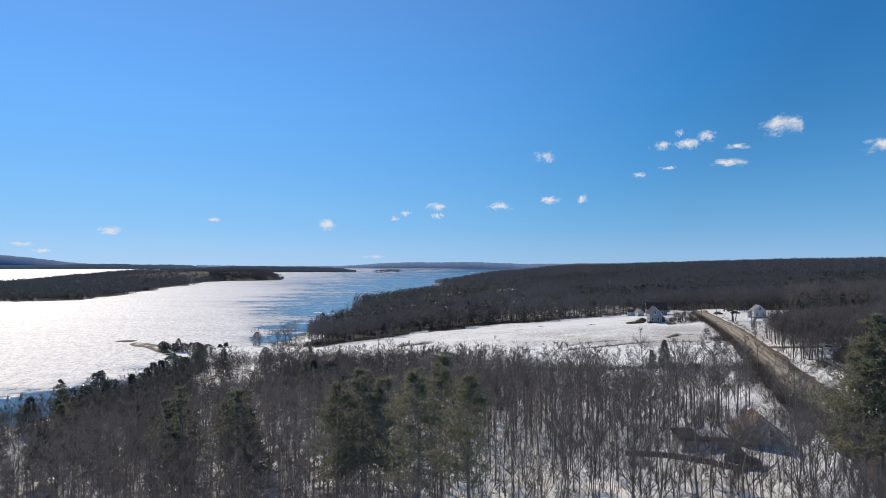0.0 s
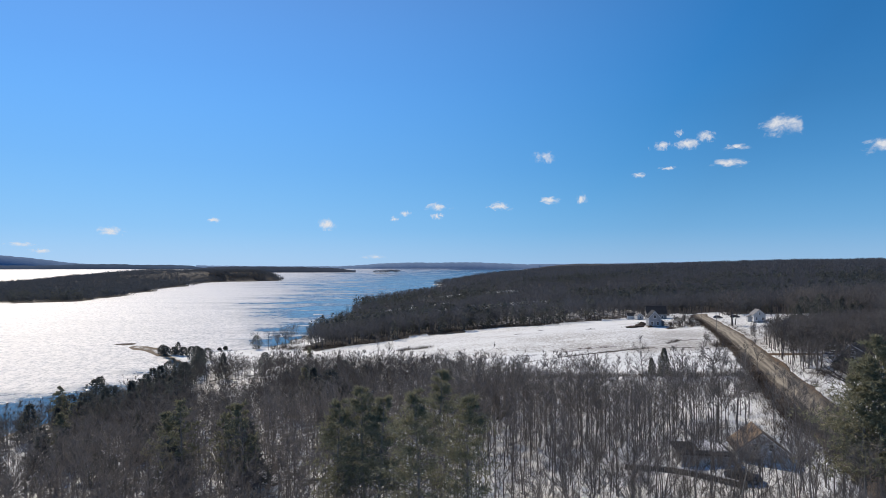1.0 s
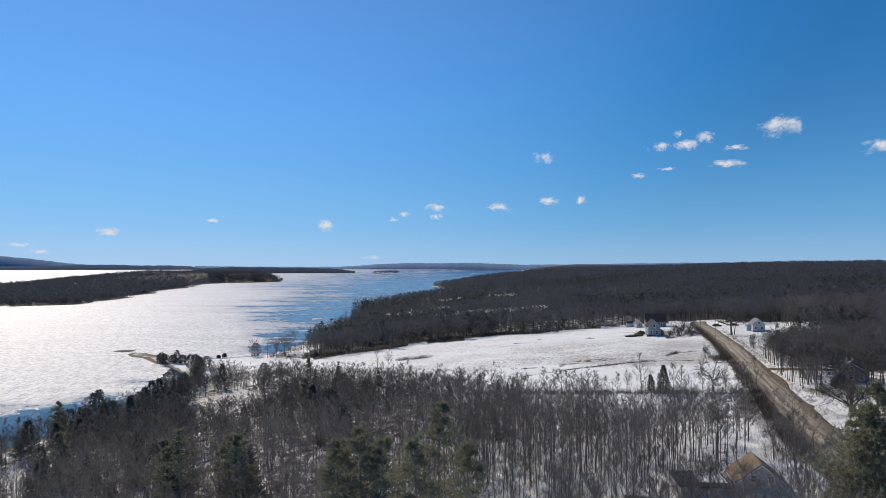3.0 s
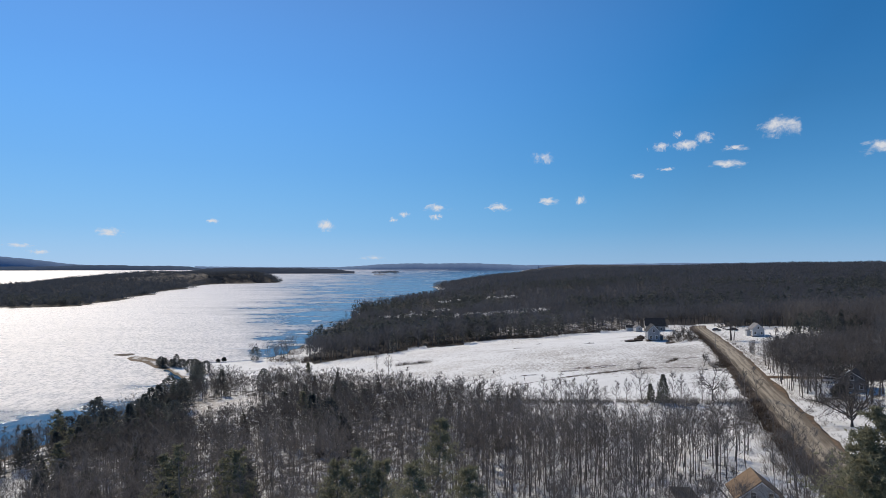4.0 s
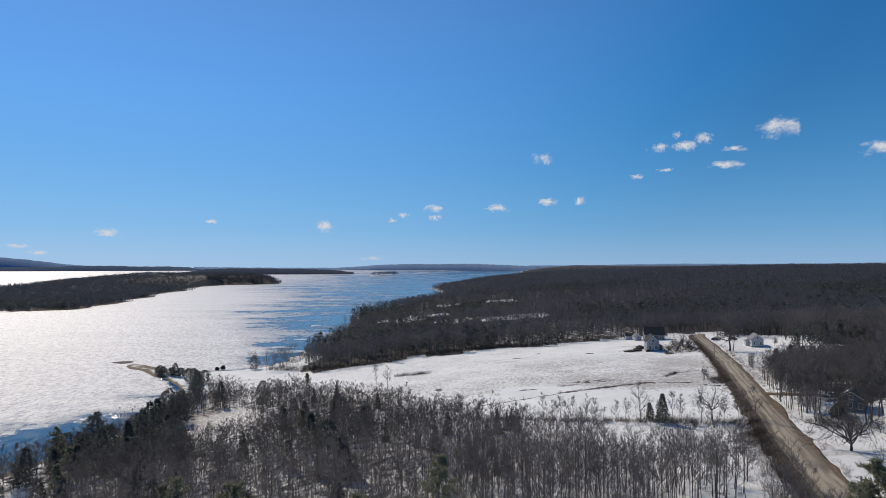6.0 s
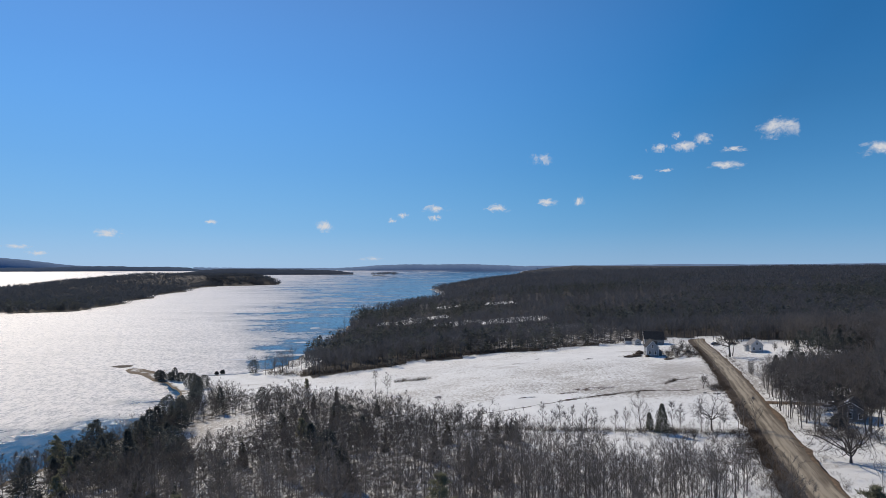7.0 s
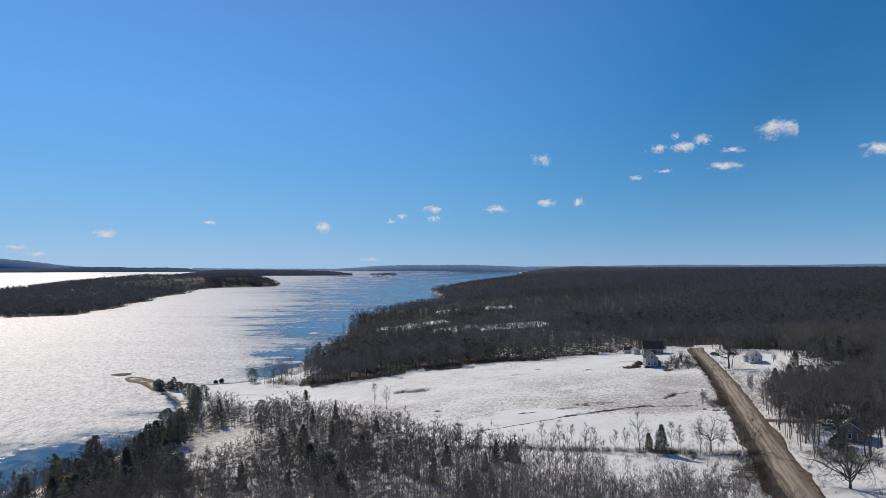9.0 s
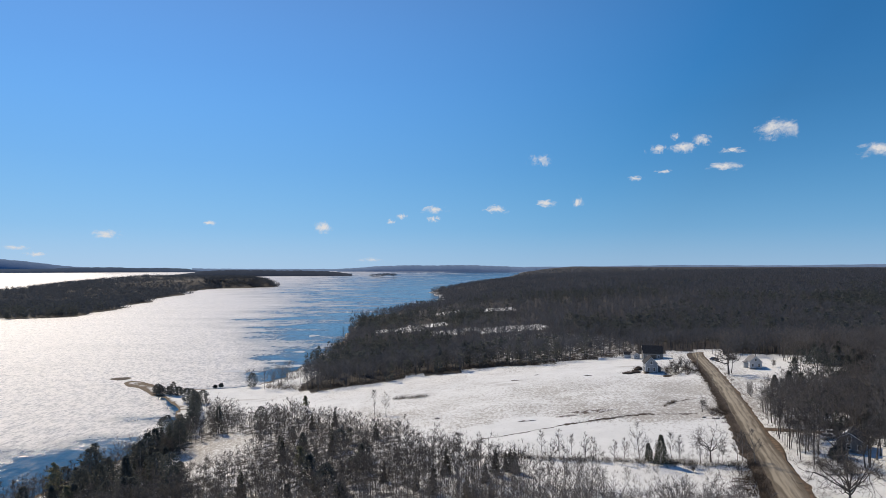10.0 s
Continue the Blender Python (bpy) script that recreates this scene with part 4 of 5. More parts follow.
dark = (rng.uniform(size=len(x)) < np.where((y > 165) & (y < 262), 0.2, np.where(y > 200, 0.14, 0.06))) & (x > road_x(y) + 16)
rows[:, 4] = np.where((rows[:, 1] > 145) & (rows[:, 0] < 0.8 * rows[:, 1]), 3 + rows[:, 4] % 3, rows[:, 4])
forest("roadside_woods", MID_LIGHT[:3] + MID_WIDE[:3], rows[~dark], M_TWIG, "leafless grey trees standing beyond the dirt road", "woods")
for px, py, size, turn, _ in rows[dark]:
    which = pines[int(turn * 10) % 3]
    copy_thing(which, at(px, py, size * 0.72, turn) @ Matrix.Diagonal([1 / c for c in which.scale] + [1]))

# where the woods stand, for the ground's litter and the shade painted with it
gx, gy = GROUND_XY[:, 0], GROUND_XY[:, 1]
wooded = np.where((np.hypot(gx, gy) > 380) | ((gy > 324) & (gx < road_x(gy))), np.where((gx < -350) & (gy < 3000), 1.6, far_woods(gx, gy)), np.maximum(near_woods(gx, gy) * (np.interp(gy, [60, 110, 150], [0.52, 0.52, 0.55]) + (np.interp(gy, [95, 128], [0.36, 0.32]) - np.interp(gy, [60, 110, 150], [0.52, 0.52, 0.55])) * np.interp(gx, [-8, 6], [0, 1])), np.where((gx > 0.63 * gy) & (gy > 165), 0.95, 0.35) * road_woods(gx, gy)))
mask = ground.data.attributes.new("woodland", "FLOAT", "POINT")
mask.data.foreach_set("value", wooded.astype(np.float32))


# ---- buildings ----
def box(bm, x0, x1, y0, y1, z0, z1):
    vs = [bm.verts.new((x, y, z)) for z in (z0, z1) for x, y in ((x0, y0), (x1, y0), (x1, y1), (x0, y1))]
    for q in ((3, 2, 1, 0), (4, 5, 6, 7), (0, 1, 5, 4), (1, 2, 6, 5), (2, 3, 7, 6), (3, 0, 4, 7)):
        bm.faces.new([vs[i] for i in q])
    return vs


def box_part(name, parent, material, x0, x1, y0, y1, z0, z1, label="", bevel=0.0):
    bm = bmesh.new()
    box(bm, x0, x1, y0, y1, z0, z1)
    if bevel:
        bmesh.ops.bevel(bm, geom=bm.edges[:], offset=bevel, segments=2, affect="EDGES")
    return part(name, bm, material, parent, label)


def prism(bm, outline, y0, y1):
    """A closed outline in x and z, drawn out along y."""
    a = [bm.verts.new((x, y0, z)) for x, z in outline]
    b = [bm.verts.new((x, y1, z)) for x, z in outline]
    bm.faces.new(a)
    bm.faces.new(b[::-1])
    for i in range(len(a)):
        j = (i + 1) % len(a)
        bm.faces.new((a[j], a[i], b[i], b[j]))


def window(parent, face, u, z, w, h, wide, long):
    """A sash window on a wall: frame, two panes and a sill."""
    def put(name, mat, u0, u1, z0, z1, out0, out1, to):
        if face == "front":
            return box_part(name, to, mat, u0, u1, -out1, -out0, z0, z1)
        if face == "back":
            return box_part(name, to, mat, u0, u1, long + out0, long + out1, z0, z1)
        if face == "left":
            return box_part(name, to, mat, -wide / 2 - out1, -wide / 2 - out0, u0, u1, z0, z1)
        return box_part(name, to, mat, wide / 2 + out0, wide / 2 + out1, u0, u1, z0, z1)

    win = put("window", M_TRIM, u - w / 2 - 0.12, u + w / 2 + 0.12, z - 0.12, z + h + 0.12, 0.003, 0.05, parent)
    put("pane", M_GLASS, u - w / 2, u + w / 2, z, z + h / 2 - 0.03, 0.03, 0.06, win)
    put("pane", M_GLASS, u - w / 2, u + w / 2, z + h / 2 + 0.03, z + h, 0.03, 0.065, win)
    put("sill", M_TRIM, u - w / 2 - 0.16, u + w / 2 + 0.16, z - 0.2, z - 0.13, 0.003, 0.12, win)


def gable_house(name, label, wide, long, eave, peak, wall, roof, windows=(), chimney=None, category="house", over=0.35, foundation=0.4):
    """A gabled building. Its gable looks along -y, its ridge runs along y; its base is at z = 0."""
    home = new(name)
    tagged(home, label, category)
    bm = bmesh.new()
    prism(bm, [(-wide / 2, -1.5), (wide / 2, -1.5), (wide / 2, eave), (0, peak), (-wide / 2, eave)], 0, long)
    part("wall", bm, wall, home)
    box_part("foundation", home, M_STONE, -wide / 2 - 0.04, wide / 2 + 0.04, -0.04, long + 0.04, -1.5, foundation)
    slope = (peak - eave) / (wide / 2)
    thick = 0.18
    for sign in (-1, 1):
        bm = bmesh.new()
        e = wide / 2 + over
        prism(bm, [(0, peak + 0.02), (sign * e, peak + 0.02 - slope * e), (sign * e, peak + 0.02 - slope * e + thick), (0, peak + 0.02 + thick)][::sign], -over, long + over)
        slab = part("roof", bm, roof, home)
        bm = bmesh.new()
        prism(bm, [(0, peak - 0.2), (sign * e, peak - 0.2 - slope * e), (sign * e, peak + 0.015 - slope * e), (0, peak + 0.015)][::sign], -over, -over + 0.06)
        part("rake_board", bm, M_TRIM, slab)
    for w in (-1, 1):
        box_part("corner_board", home, M_TRIM, w * (wide / 2 - 0.06) - 0.075, w * (wide / 2 - 0.06) + 0.075, -0.025, 0.1, foundation, eave - 0.05)
    for face, u, z, w, h in windows:
        window(home, face, u, z, w, h, wide, long)
    if chimney:
        cx, cy = chimney
        stack = box_part("chimney", home, M_BRICK, cx - 0.4, cx + 0.4, cy - 0.4, cy + 0.4, eave, peak + 1.0)
        box_part("cap", stack, M_STONE, cx - 0.48, cx + 0.48, cy - 0.48, cy + 0.48, peak + 1.0, peak + 1.12)
    return home


M_EARTH = plain("dark_earth", (0.04, 0.032, 0.026), (0.11, 0.085, 0.066), 1.2, 0.95, 0.05)
M_OLDBOARD = plain("old_dark_board", (0.075, 0.066, 0.058), (0.15, 0.13, 0.112), 2.5, 0.9, 0.01)
M_STONE = plain("grey_stone", (0.16, 0.155, 0.15), (0.32, 0.31, 0.30), 1.2, 0.9, 0.03)
M_BRICK = plain("red_brick", (0.20, 0.08, 0.06), (0.30, 0.13, 0.09), 4.0, 0.9, 0.01)
M_BARNWALL = plain("weathered_barn_board", (0.15, 0.145, 0.14), (0.25, 0.245, 0.24), 1.5, 0.85)

# the white house by the field
house = gable_house("farmhouse", "small pale grey gabled farmhouse with a dark roof", 5.6, 8.0, 4.6, 7.6, M_PALE, M_DARKROOF,
                    [("front", -1.3, 1.1, 0.9, 1.5), ("front", 1.3, 1.1, 0.9, 1.5), ("front", 0, 4.2, 0.9, 1.4), ("left", 2.2, 1.1, 0.9, 1.5), ("left", 5.8, 1.1, 0.9, 1.5)])
bm = bmesh.new()
prism(bm, [(2.8, -1.5), (4.6, -1.5), (4.6, 2.3), (2.8, 3.4)], 1.6, 7.0)
part("porch", bm, M_GREYWALL, house)
bm = bmesh.new()
prism(bm, [(2.82, 3.45), (5.0, 2.15), (5.0, 2.33), (2.82, 3.63)], 1.2, 7.3)
part("porch_roof", bm, M_DARKROOF, house)
bm = bmesh.new()
prism(bm, [(-1.5, 4.6), (1.5, 4.6), (0, 6.5)], 0, 2.6)
dormer = part("dormer", bm, M_PALE, house)
dormer.matrix_basis = Matrix.Translation((1.4, 4.8, 0)) @ Matrix.Rotation(radians(90), 4, "Z")
bm = bmesh.new()
prism(bm, [(0, 6.52), (1.75, 4.32), (1.75, 4.47), (0, 6.68), (-1.75, 4.47), (-1.75, 4.32)], -0.25, 2.6)
part("dormer_roof", bm, M_DARKROOF, dormer)
house.matrix_basis = at(101.6, 292.5, 1.0, radians(-10))
# the barn behind it, its long side to the field
barn = gable_house("barn", "grey barn with a long dark roof behind the farmhouse", 7.4, 10.4, 3.7, 7.3, M_BARNWALL, M_DARKROOF, [("right", 2.5, 1.2, 0.9, 1.2), ("right", 8.2, 1.2, 0.9, 1.2)], category="barn")
box_part("barn_door", barn, M_OLDBOARD, 3.703, 3.76, 3.9, 6.6, 0.0, 2.7)
barn.matrix_basis = at(113.6, 341.5, 1.0, radians(-102))
for k, (px, py, turn, w, l) in enumerate([(105.4, 349, -100, 3.4, 4.6), (110.6, 342, 6, 3.6, 4.2)]):
    shed = gable_house("shed", "little white garden shed with a low roof", w, l, 2.2, 3.4, M_WHITE, M_GREYROOF if k else M_DARKROOF, [("front", 0, 1.0, 0.8, 0.8)], category="shed", over=0.2, foundation=0.15)
    shed.matrix_basis = at(px, py, 1.0, radians(turn))

# the white house beyond the road
cottage = gable_house("cottage", "white gabled house with a grey roof beyond the road", 5.8, 8.5, 3.9, 6.5, M_WHITE, M_GREYROOF,
                      [("front", -1.5, 1.2, 0.85, 1.4), ("front", 1.5, 1.2, 0.85, 1.4), ("front", 0, 4.0, 0.85, 1.2), ("left", 1.6, 1.2, 0.85, 1.4), ("left", 3.6, 1.2, 0.85, 1.4)])
bm = bmesh.new()
prism(bm, [(-4.6, -1.5), (-2.9, -1.5), (-2.9, 3.2), (-4.6, 2.5)], 4.8, 8.0)
part("side_wing", bm, M_WHITE, cottage)
bm = bmesh.new()
prism(bm, [(-4.9, 2.40), (-2.92, 3.22), (-2.92, 3.42), (-4.9, 2.60)], 4.5, 8.3)
part("wing_roof", bm, M_GREYROOF, cottage)
cottage.matrix_basis = at(149.4, 288, 0.9, radians(-14))

# the house in the woods near the camera, with a low flat-roofed wing under snow
home = gable_house("woods_house", "pale clapboard house with a tan shingle roof among trees", 6.8, 5.8, 3.2, 5.9, M_WHITE, M_BROWNROOF,
                   [("front", -1.1, 3.3, 0.7, 0.9), ("front", 1.3, 3.3, 0.7, 0.9), ("front", -2.0, 1.0, 0.9, 1.2), ("left", 1.8, 1.0, 0.9, 1.2), ("left", 4.2, 1.0, 0.9, 1.2)])
home.matrix_basis = at(44.2, 85.0, 0.93, radians(-13), 1.5)
deck = new("deck")
tagged(deck, "low dark board deck under snow before the house", "deck")
box_part("platform", deck, M_OLDBOARD, -3.4, 3.6, -2.6, -0.1, -1.2, 0.45)
box_part("snow", deck, M_SNOW, -3.3, 3.5, -2.5, -0.15, 0.453, 0.62, "lying wet snow", 0.06)
deck.matrix_basis = at(44.2, 85.0, 0.93, radians(-13), 1.5)
wing = new("flat_roofed_garage")
tagged(wing, "low white garage with a flat snow-covered roof", "garage")
box_part("wall", wing, M_WHITE, -3.6, 3.6, 0, 6.0, -1.5, 2.5)
box_part("roof", wing, M_DARKROOF, -3.9, 3.9, -0.3, 6.3, 2.503, 2.75)
box_part("snow", wing, M_SNOW, -0.6, 3.5, 1.2, 6.2, 2.755, 2.9, "lying wet snow", 0.06)
box_part("garage_door", wing, M_TRIM, -1.4, 1.4, -0.05, -0.003, 0.0, 2.1)
wing.matrix_basis = at(36.4, 84.8, 0.93, radians(-8), 1.0)

# a dark board fence under snow in front of the house
fence = new("fence")
tagged(fence, "dark weathered board fence capped with snow", "fence")
board_mesh = bpy.data.meshes.new("board")
bm = bmesh.new()
box(bm, -0.13, 0.13, -0.02, 0.02, -0.6, 0.75)
bm.to_mesh(board_mesh)
bm.free()
board_mesh.materials.append(M_OLDBOARD)
for k in range(56):
    px, py = 26.5 + 11.5 * k / 55, 89.0 - 12.0 * k / 55
    ground_z = float(land(px, py))
    board = new("board", board_mesh)
    board.parent = fence
    board.location, board.rotation_euler = (px, py, ground_z + 0.05 * math.sin(k * 2.3)), (0, 0, radians(-47.5))
    if k % 8 == 0:
        box_part("post", fence, M_OLDBOARD, px + 0.1, px + 0.24, py + 0.1, py + 0.24, ground_z - 0.5, ground_z + 0.85)
bm = bmesh.new()
for k in range(28):
    px, py = 26.5 + 11.5 * (k + 0.5) / 28, 89.0 - 12.0 * (k + 0.5) / 28
    z = float(land(px, py)) + 0.8
    made = box(bm, -0.29, 0.29, -0.08, 0.1, 0, 0.1 + 0.02 * math.sin(k * 1.7))
    bmesh.ops.transform(bm, matrix=Matrix.Translation((px, py, z)) @ Matrix.Rotation(radians(-47.5), 4, "Z"), verts=made)
part("snow_cap", bm, M_SNOW, fence)

# the grey house in the trees beyond the road
lodge = gable_house("grey_house", "grey shingled house half hidden by bare trees", 5.8, 7.5, 3.3, 5.1, M_GREYWALL, M_DARKROOF,
                    [("front", -0.2, 1.0, 0.8, 1.2), ("front", 0.0, 3.1, 0.7, 0.9), ("front", 2.0, 1.0, 0.7, 1.2), ("left", 2.5, 1.0, 0.8, 1.2), ("left", 5, 1.0, 0.8, 1.2)])
bm = bmesh.new()
prism(bm, [(-1.5, 4.37), (-0.5, 4.99), (-0.5, 5.30), (-1.6, 4.46)], 0.3, 2.8)
part("roof_snow", bm, M_SNOW, lodge, "melting snow on the shingles")
lodge.matrix_basis = at(103.6, 154.5, 1.0, radians(-40))


# ---- vehicles ----
def parked_car(label, paint):
    """A saloon or pickup seen small: body, cabin, glass, four wheels."""
    car = new("parked_car")
    tagged(car, label, "car", "parked vehicles")
    bm = bmesh.new()
    prism(bm, [(-2.25, 0.35), (2.25, 0.35), (2.3, 0.65), (2.2, 0.9), (1.2, 1.0), (-2.0, 1.0), (-2.3, 0.8)], -0.88, 0.88)
    bmesh.ops.bevel(bm, geom=bm.edges[:], offset=0.07, segments=2, affect="EDGES")
    part("body", bm, paint, car)
    bm = bmesh.new()
    prism(bm, [(-1.75, 0.98), (1.15, 0.98), (0.45, 1.48), (-1.1, 1.5)], -0.76, 0.76)
    cabin = part("cabin", bm, M_GLASS, car, "dark car windows")
    box_part("roof", cabin, paint, -1.12, 0.47, -0.74, 0.74, 1.485, 1.54, "", 0.02)
    for px in (-1.4, 1.4):
        for py in (-0.8, 0.8):
            bm = bmesh.new()
            bmesh.ops.create_cone(bm, cap_ends=True, segments=16, radius1=0.34, radius2=0.34, depth=0.22, matrix=Matrix.Translation((px, py, 0.33)) @ Matrix.Rotation(radians(90), 4, "X"))
            wheel = part("wheel", bm, M_TYRE, car)
            bm = bmesh.new()
            bmesh.ops.create_cone(bm, cap_ends=True, segments=12, radius1=0.2, radius2=0.2, depth=0.24, matrix=Matrix.Translation((px, py, 0.33)) @ Matrix.Rotation(radians(90), 4, "X"))
            part("rim", bm, M_RIM, wheel)
    return car


M_TYRE = plain("tyre_rubber", (0.02, 0.02, 0.02), (0.035, 0.035, 0.035), 5.0, 0.9)
M_RIM = plain("wheel_rim", (0.4, 0.4, 0.42), (0.5, 0.5, 0.52), 5.0, 0.4)
M_NAVY = plain("dark_blue_car_paint", (0.015, 0.02, 0.035), (0.02, 0.026, 0.045), 1.0, 0.25, specular=0.6)
M_SILVER = plain("silver_car_paint", (0.45, 0.46, 0.48), (0.52, 0.53, 0.55), 1.0, 0.3, specular=0.6)
parked_car("dark blue car parked on the snowy drive", M_NAVY).matrix_basis = at(152.0, 318, 1.0, radians(10))
parked_car("dark blue car parked on the snowy drive", M_NAVY).matrix_basis = at(145.0, 322, 1.0, radians(10))
parked_car("dark blue car parked by the board fence", M_NAVY).matrix_basis = at(38.6, 79.2, 0.95, radians(-20))
parked_car("silver car parked beside the grey house", M_SILVER).matrix_basis = at(105.6, 166.5, 1.0, radians(20))
parked_car("silver car parked beside the grey house", M_SILVER).matrix_basis = at(108.5, 170, 1.0, radians(60))


# ---- by the road and in the field ----
def utility_pole():
    pole = new("utility_pole")
    tagged(pole, "weathered wooden utility pole beside the dirt road", "pole", "poles along the road")
    mesh_thing("post", *tubes([[0, 0, -1]], [[0, 0, 9.5]], [0.15], [0.10], 8), M_BARK, pole, smooth=True)
    box_part("crossarm", pole, M_BARK, -1.1, 1.1, -0.06, 0.06, 8.7, 8.85)
    for px in (-0.95, 0, 0.95):
        mesh_thing("insulator", *tubes([[px, 0, 8.85]], [[px, 0, 9.05]], [0.05], [0.03], 6), M_STONE, pole)
    return pole


first = utility_pole()
for k, (px, py) in enumerate(((110.2, 246), (126.9, 300))):
    m = at(px, py, 0.72, radians(-17))
    if k:
        copy_thing(first, m @ Matrix.Diagonal([1 / c for c in first.scale] + [1]))
    else:
        first.matrix_basis = m

# single trees along the hedgerow and the road
def broad_tree_thing(seed, h, label, **shape):
    trunk, crown = broad_tree(seed, h, **shape)
    base = new("bare_tree")
    tagged(base, label, "tree")
    mesh_thing("trunk", *trunk, M_DARKBARK, base, smooth=True)
    mesh_thing("crown", *crown, M_DARKBARK, base)
    return base


M_DARKBARK = plain("dark_bark", (0.06, 0.054, 0.05), (0.16, 0.145, 0.135), 3.0, 0.9, 0.02)
for k, (px, py, h, shape, label) in enumerate([
        (68.5, 154.8, 8.8, dict(wide=0.7, stem=0.26, girth=0.03, boughs=8), "wide leafless oak standing alone in the hedgerow"),
        (130.8, 276, 12.5, dict(wide=0.55, stem=0.4, girth=0.042, boughs=10, twigs=2600), "old leaning tree with a thick trunk by the road"),
        (133.5, 279, 9.0, dict(wide=0.5, stem=0.42, girth=0.03), "old bare tree leaning beside the snowy yard"),
        (84.9, 126.8, 11.0, dict(wide=1.0, stem=0.15, girth=0.034, boughs=12, twigs=4200), "broad bare tree on the road's verge"),
        (100.6, 144.6, 9.0, dict(wide=0.5, stem=0.4), "spreading bare tree near the grey house"),
        (103.5, 147.5, 8.5, dict(wide=0.5, stem=0.4), "bare tree standing before the grey house"),
        (106.5, 149, 9.0, dict(wide=0.5, stem=0.4), "bare tree standing before the grey house"),
        (99.6, 150.5, 7.0, dict(wide=0.5, stem=0.4), "bare tree standing before the grey house"),
        (97, 149, 8.5, dict(wide=0.5, stem=0.45), "bare tree standing before the grey house"),
        (102, 145, 9.5, dict(wide=0.5, stem=0.45), "bare tree standing before the grey house"),
        (109, 151, 9.5, dict(wide=0.5, stem=0.45), "bare tree standing before the grey house"),
        (91, 146, 4.2, dict(wide=0.75, stem=0.15, boughs=9), "low tangled bare bush before the grey house"),
        (95, 142, 4.6, dict(wide=0.75, stem=0.15, boughs=9), "low tangled bare bush before the grey house"),
        (99, 138, 4.4, dict(wide=0.75, stem=0.15, boughs=9), "low tangled bare bush before the grey house"),
        (61.8, 149.1, 3.0, dict(wide=0.6, stem=0.2), "small crooked bare shrub below the hedgerow"),
        (88, 204.8, 5.6, dict(wide=0.5, stem=0.25), "small round bare tree at the wall's end"),
        (112.5, 290, 7.4, dict(wide=0.5, stem=0.2), "bare fruit tree beside the farmhouse"),
        (116, 296, 7.8, dict(wide=0.5, stem=0.2), "bare fruit tree beside the farmhouse"),
        (120, 303, 7.0, dict(wide=0.5, stem=0.2), "bare fruit tree beside the farmhouse"),
        (110, 285, 5.0, dict(wide=0.6, stem=0.15), "tangled bare lilac bush beside the farmhouse"),
        (114, 300, 6.5, dict(wide=0.55, stem=0.2), "bare fruit tree beside the farmhouse"),
        (118, 289, 6.0, dict(wide=0.6, stem=0.15), "tangled bare lilac bush beside the dirt road"),
        (121, 296, 6.0, dict(wide=0.6, stem=0.15), "tangled bare lilac bush beside the dirt road"),
        (124, 306, 6.5, dict(wide=0.55, stem=0.2), "bare tree on the verge near the farmhouse"),
        (157.7, 288.5, 4.6, dict(wide=0.6, stem=0.25), "small bare apple tree beyond the white house"),
        (94.6, 170.2, 9.0, dict(wide=0.45, stem=0.5, girth=0.02), "dark bare tree on the far bank of the road"),
        (92.1, 160.9, 8.5, dict(wide=0.45, stem=0.5, girth=0.02), "dark bare tree on the far bank of the road"),
        (93.4, 158.6, 9.0, dict(wide=0.45, stem=0.5, girth=0.02), "dark bare tree on the far bank of the road"),
        (96.5, 156.0, 9.2, dict(wide=0.45, stem=0.5, girth=0.02), "dark bare tree beside the grey house"),
        (97.8, 160.0, 9.8, dict(wide=0.42, stem=0.5, girth=0.02), "dark bare tree beside the grey house"),
        (99.5, 166.0, 9.4, dict(wide=0.42, stem=0.5, girth=0.02), "dark bare tree beside the driveway"),
        (97.6, 175.0, 9.6, dict(wide=0.42, stem=0.5, girth=0.02), "dark bare tree beside the driveway"),
        (101, 186, 9.0, dict(wide=0.42, stem=0.5, girth=0.02), "dark bare tree on the far bank of the road")]):
    broad_tree_thing(500 + k, h, label, **shape).matrix_basis = at(px, py, 1.0, k)
slim = dict(limbs=14, subs=110, twigs=800, spread=0.26, low=0.25, girth=0.011, twig_width=0.024)
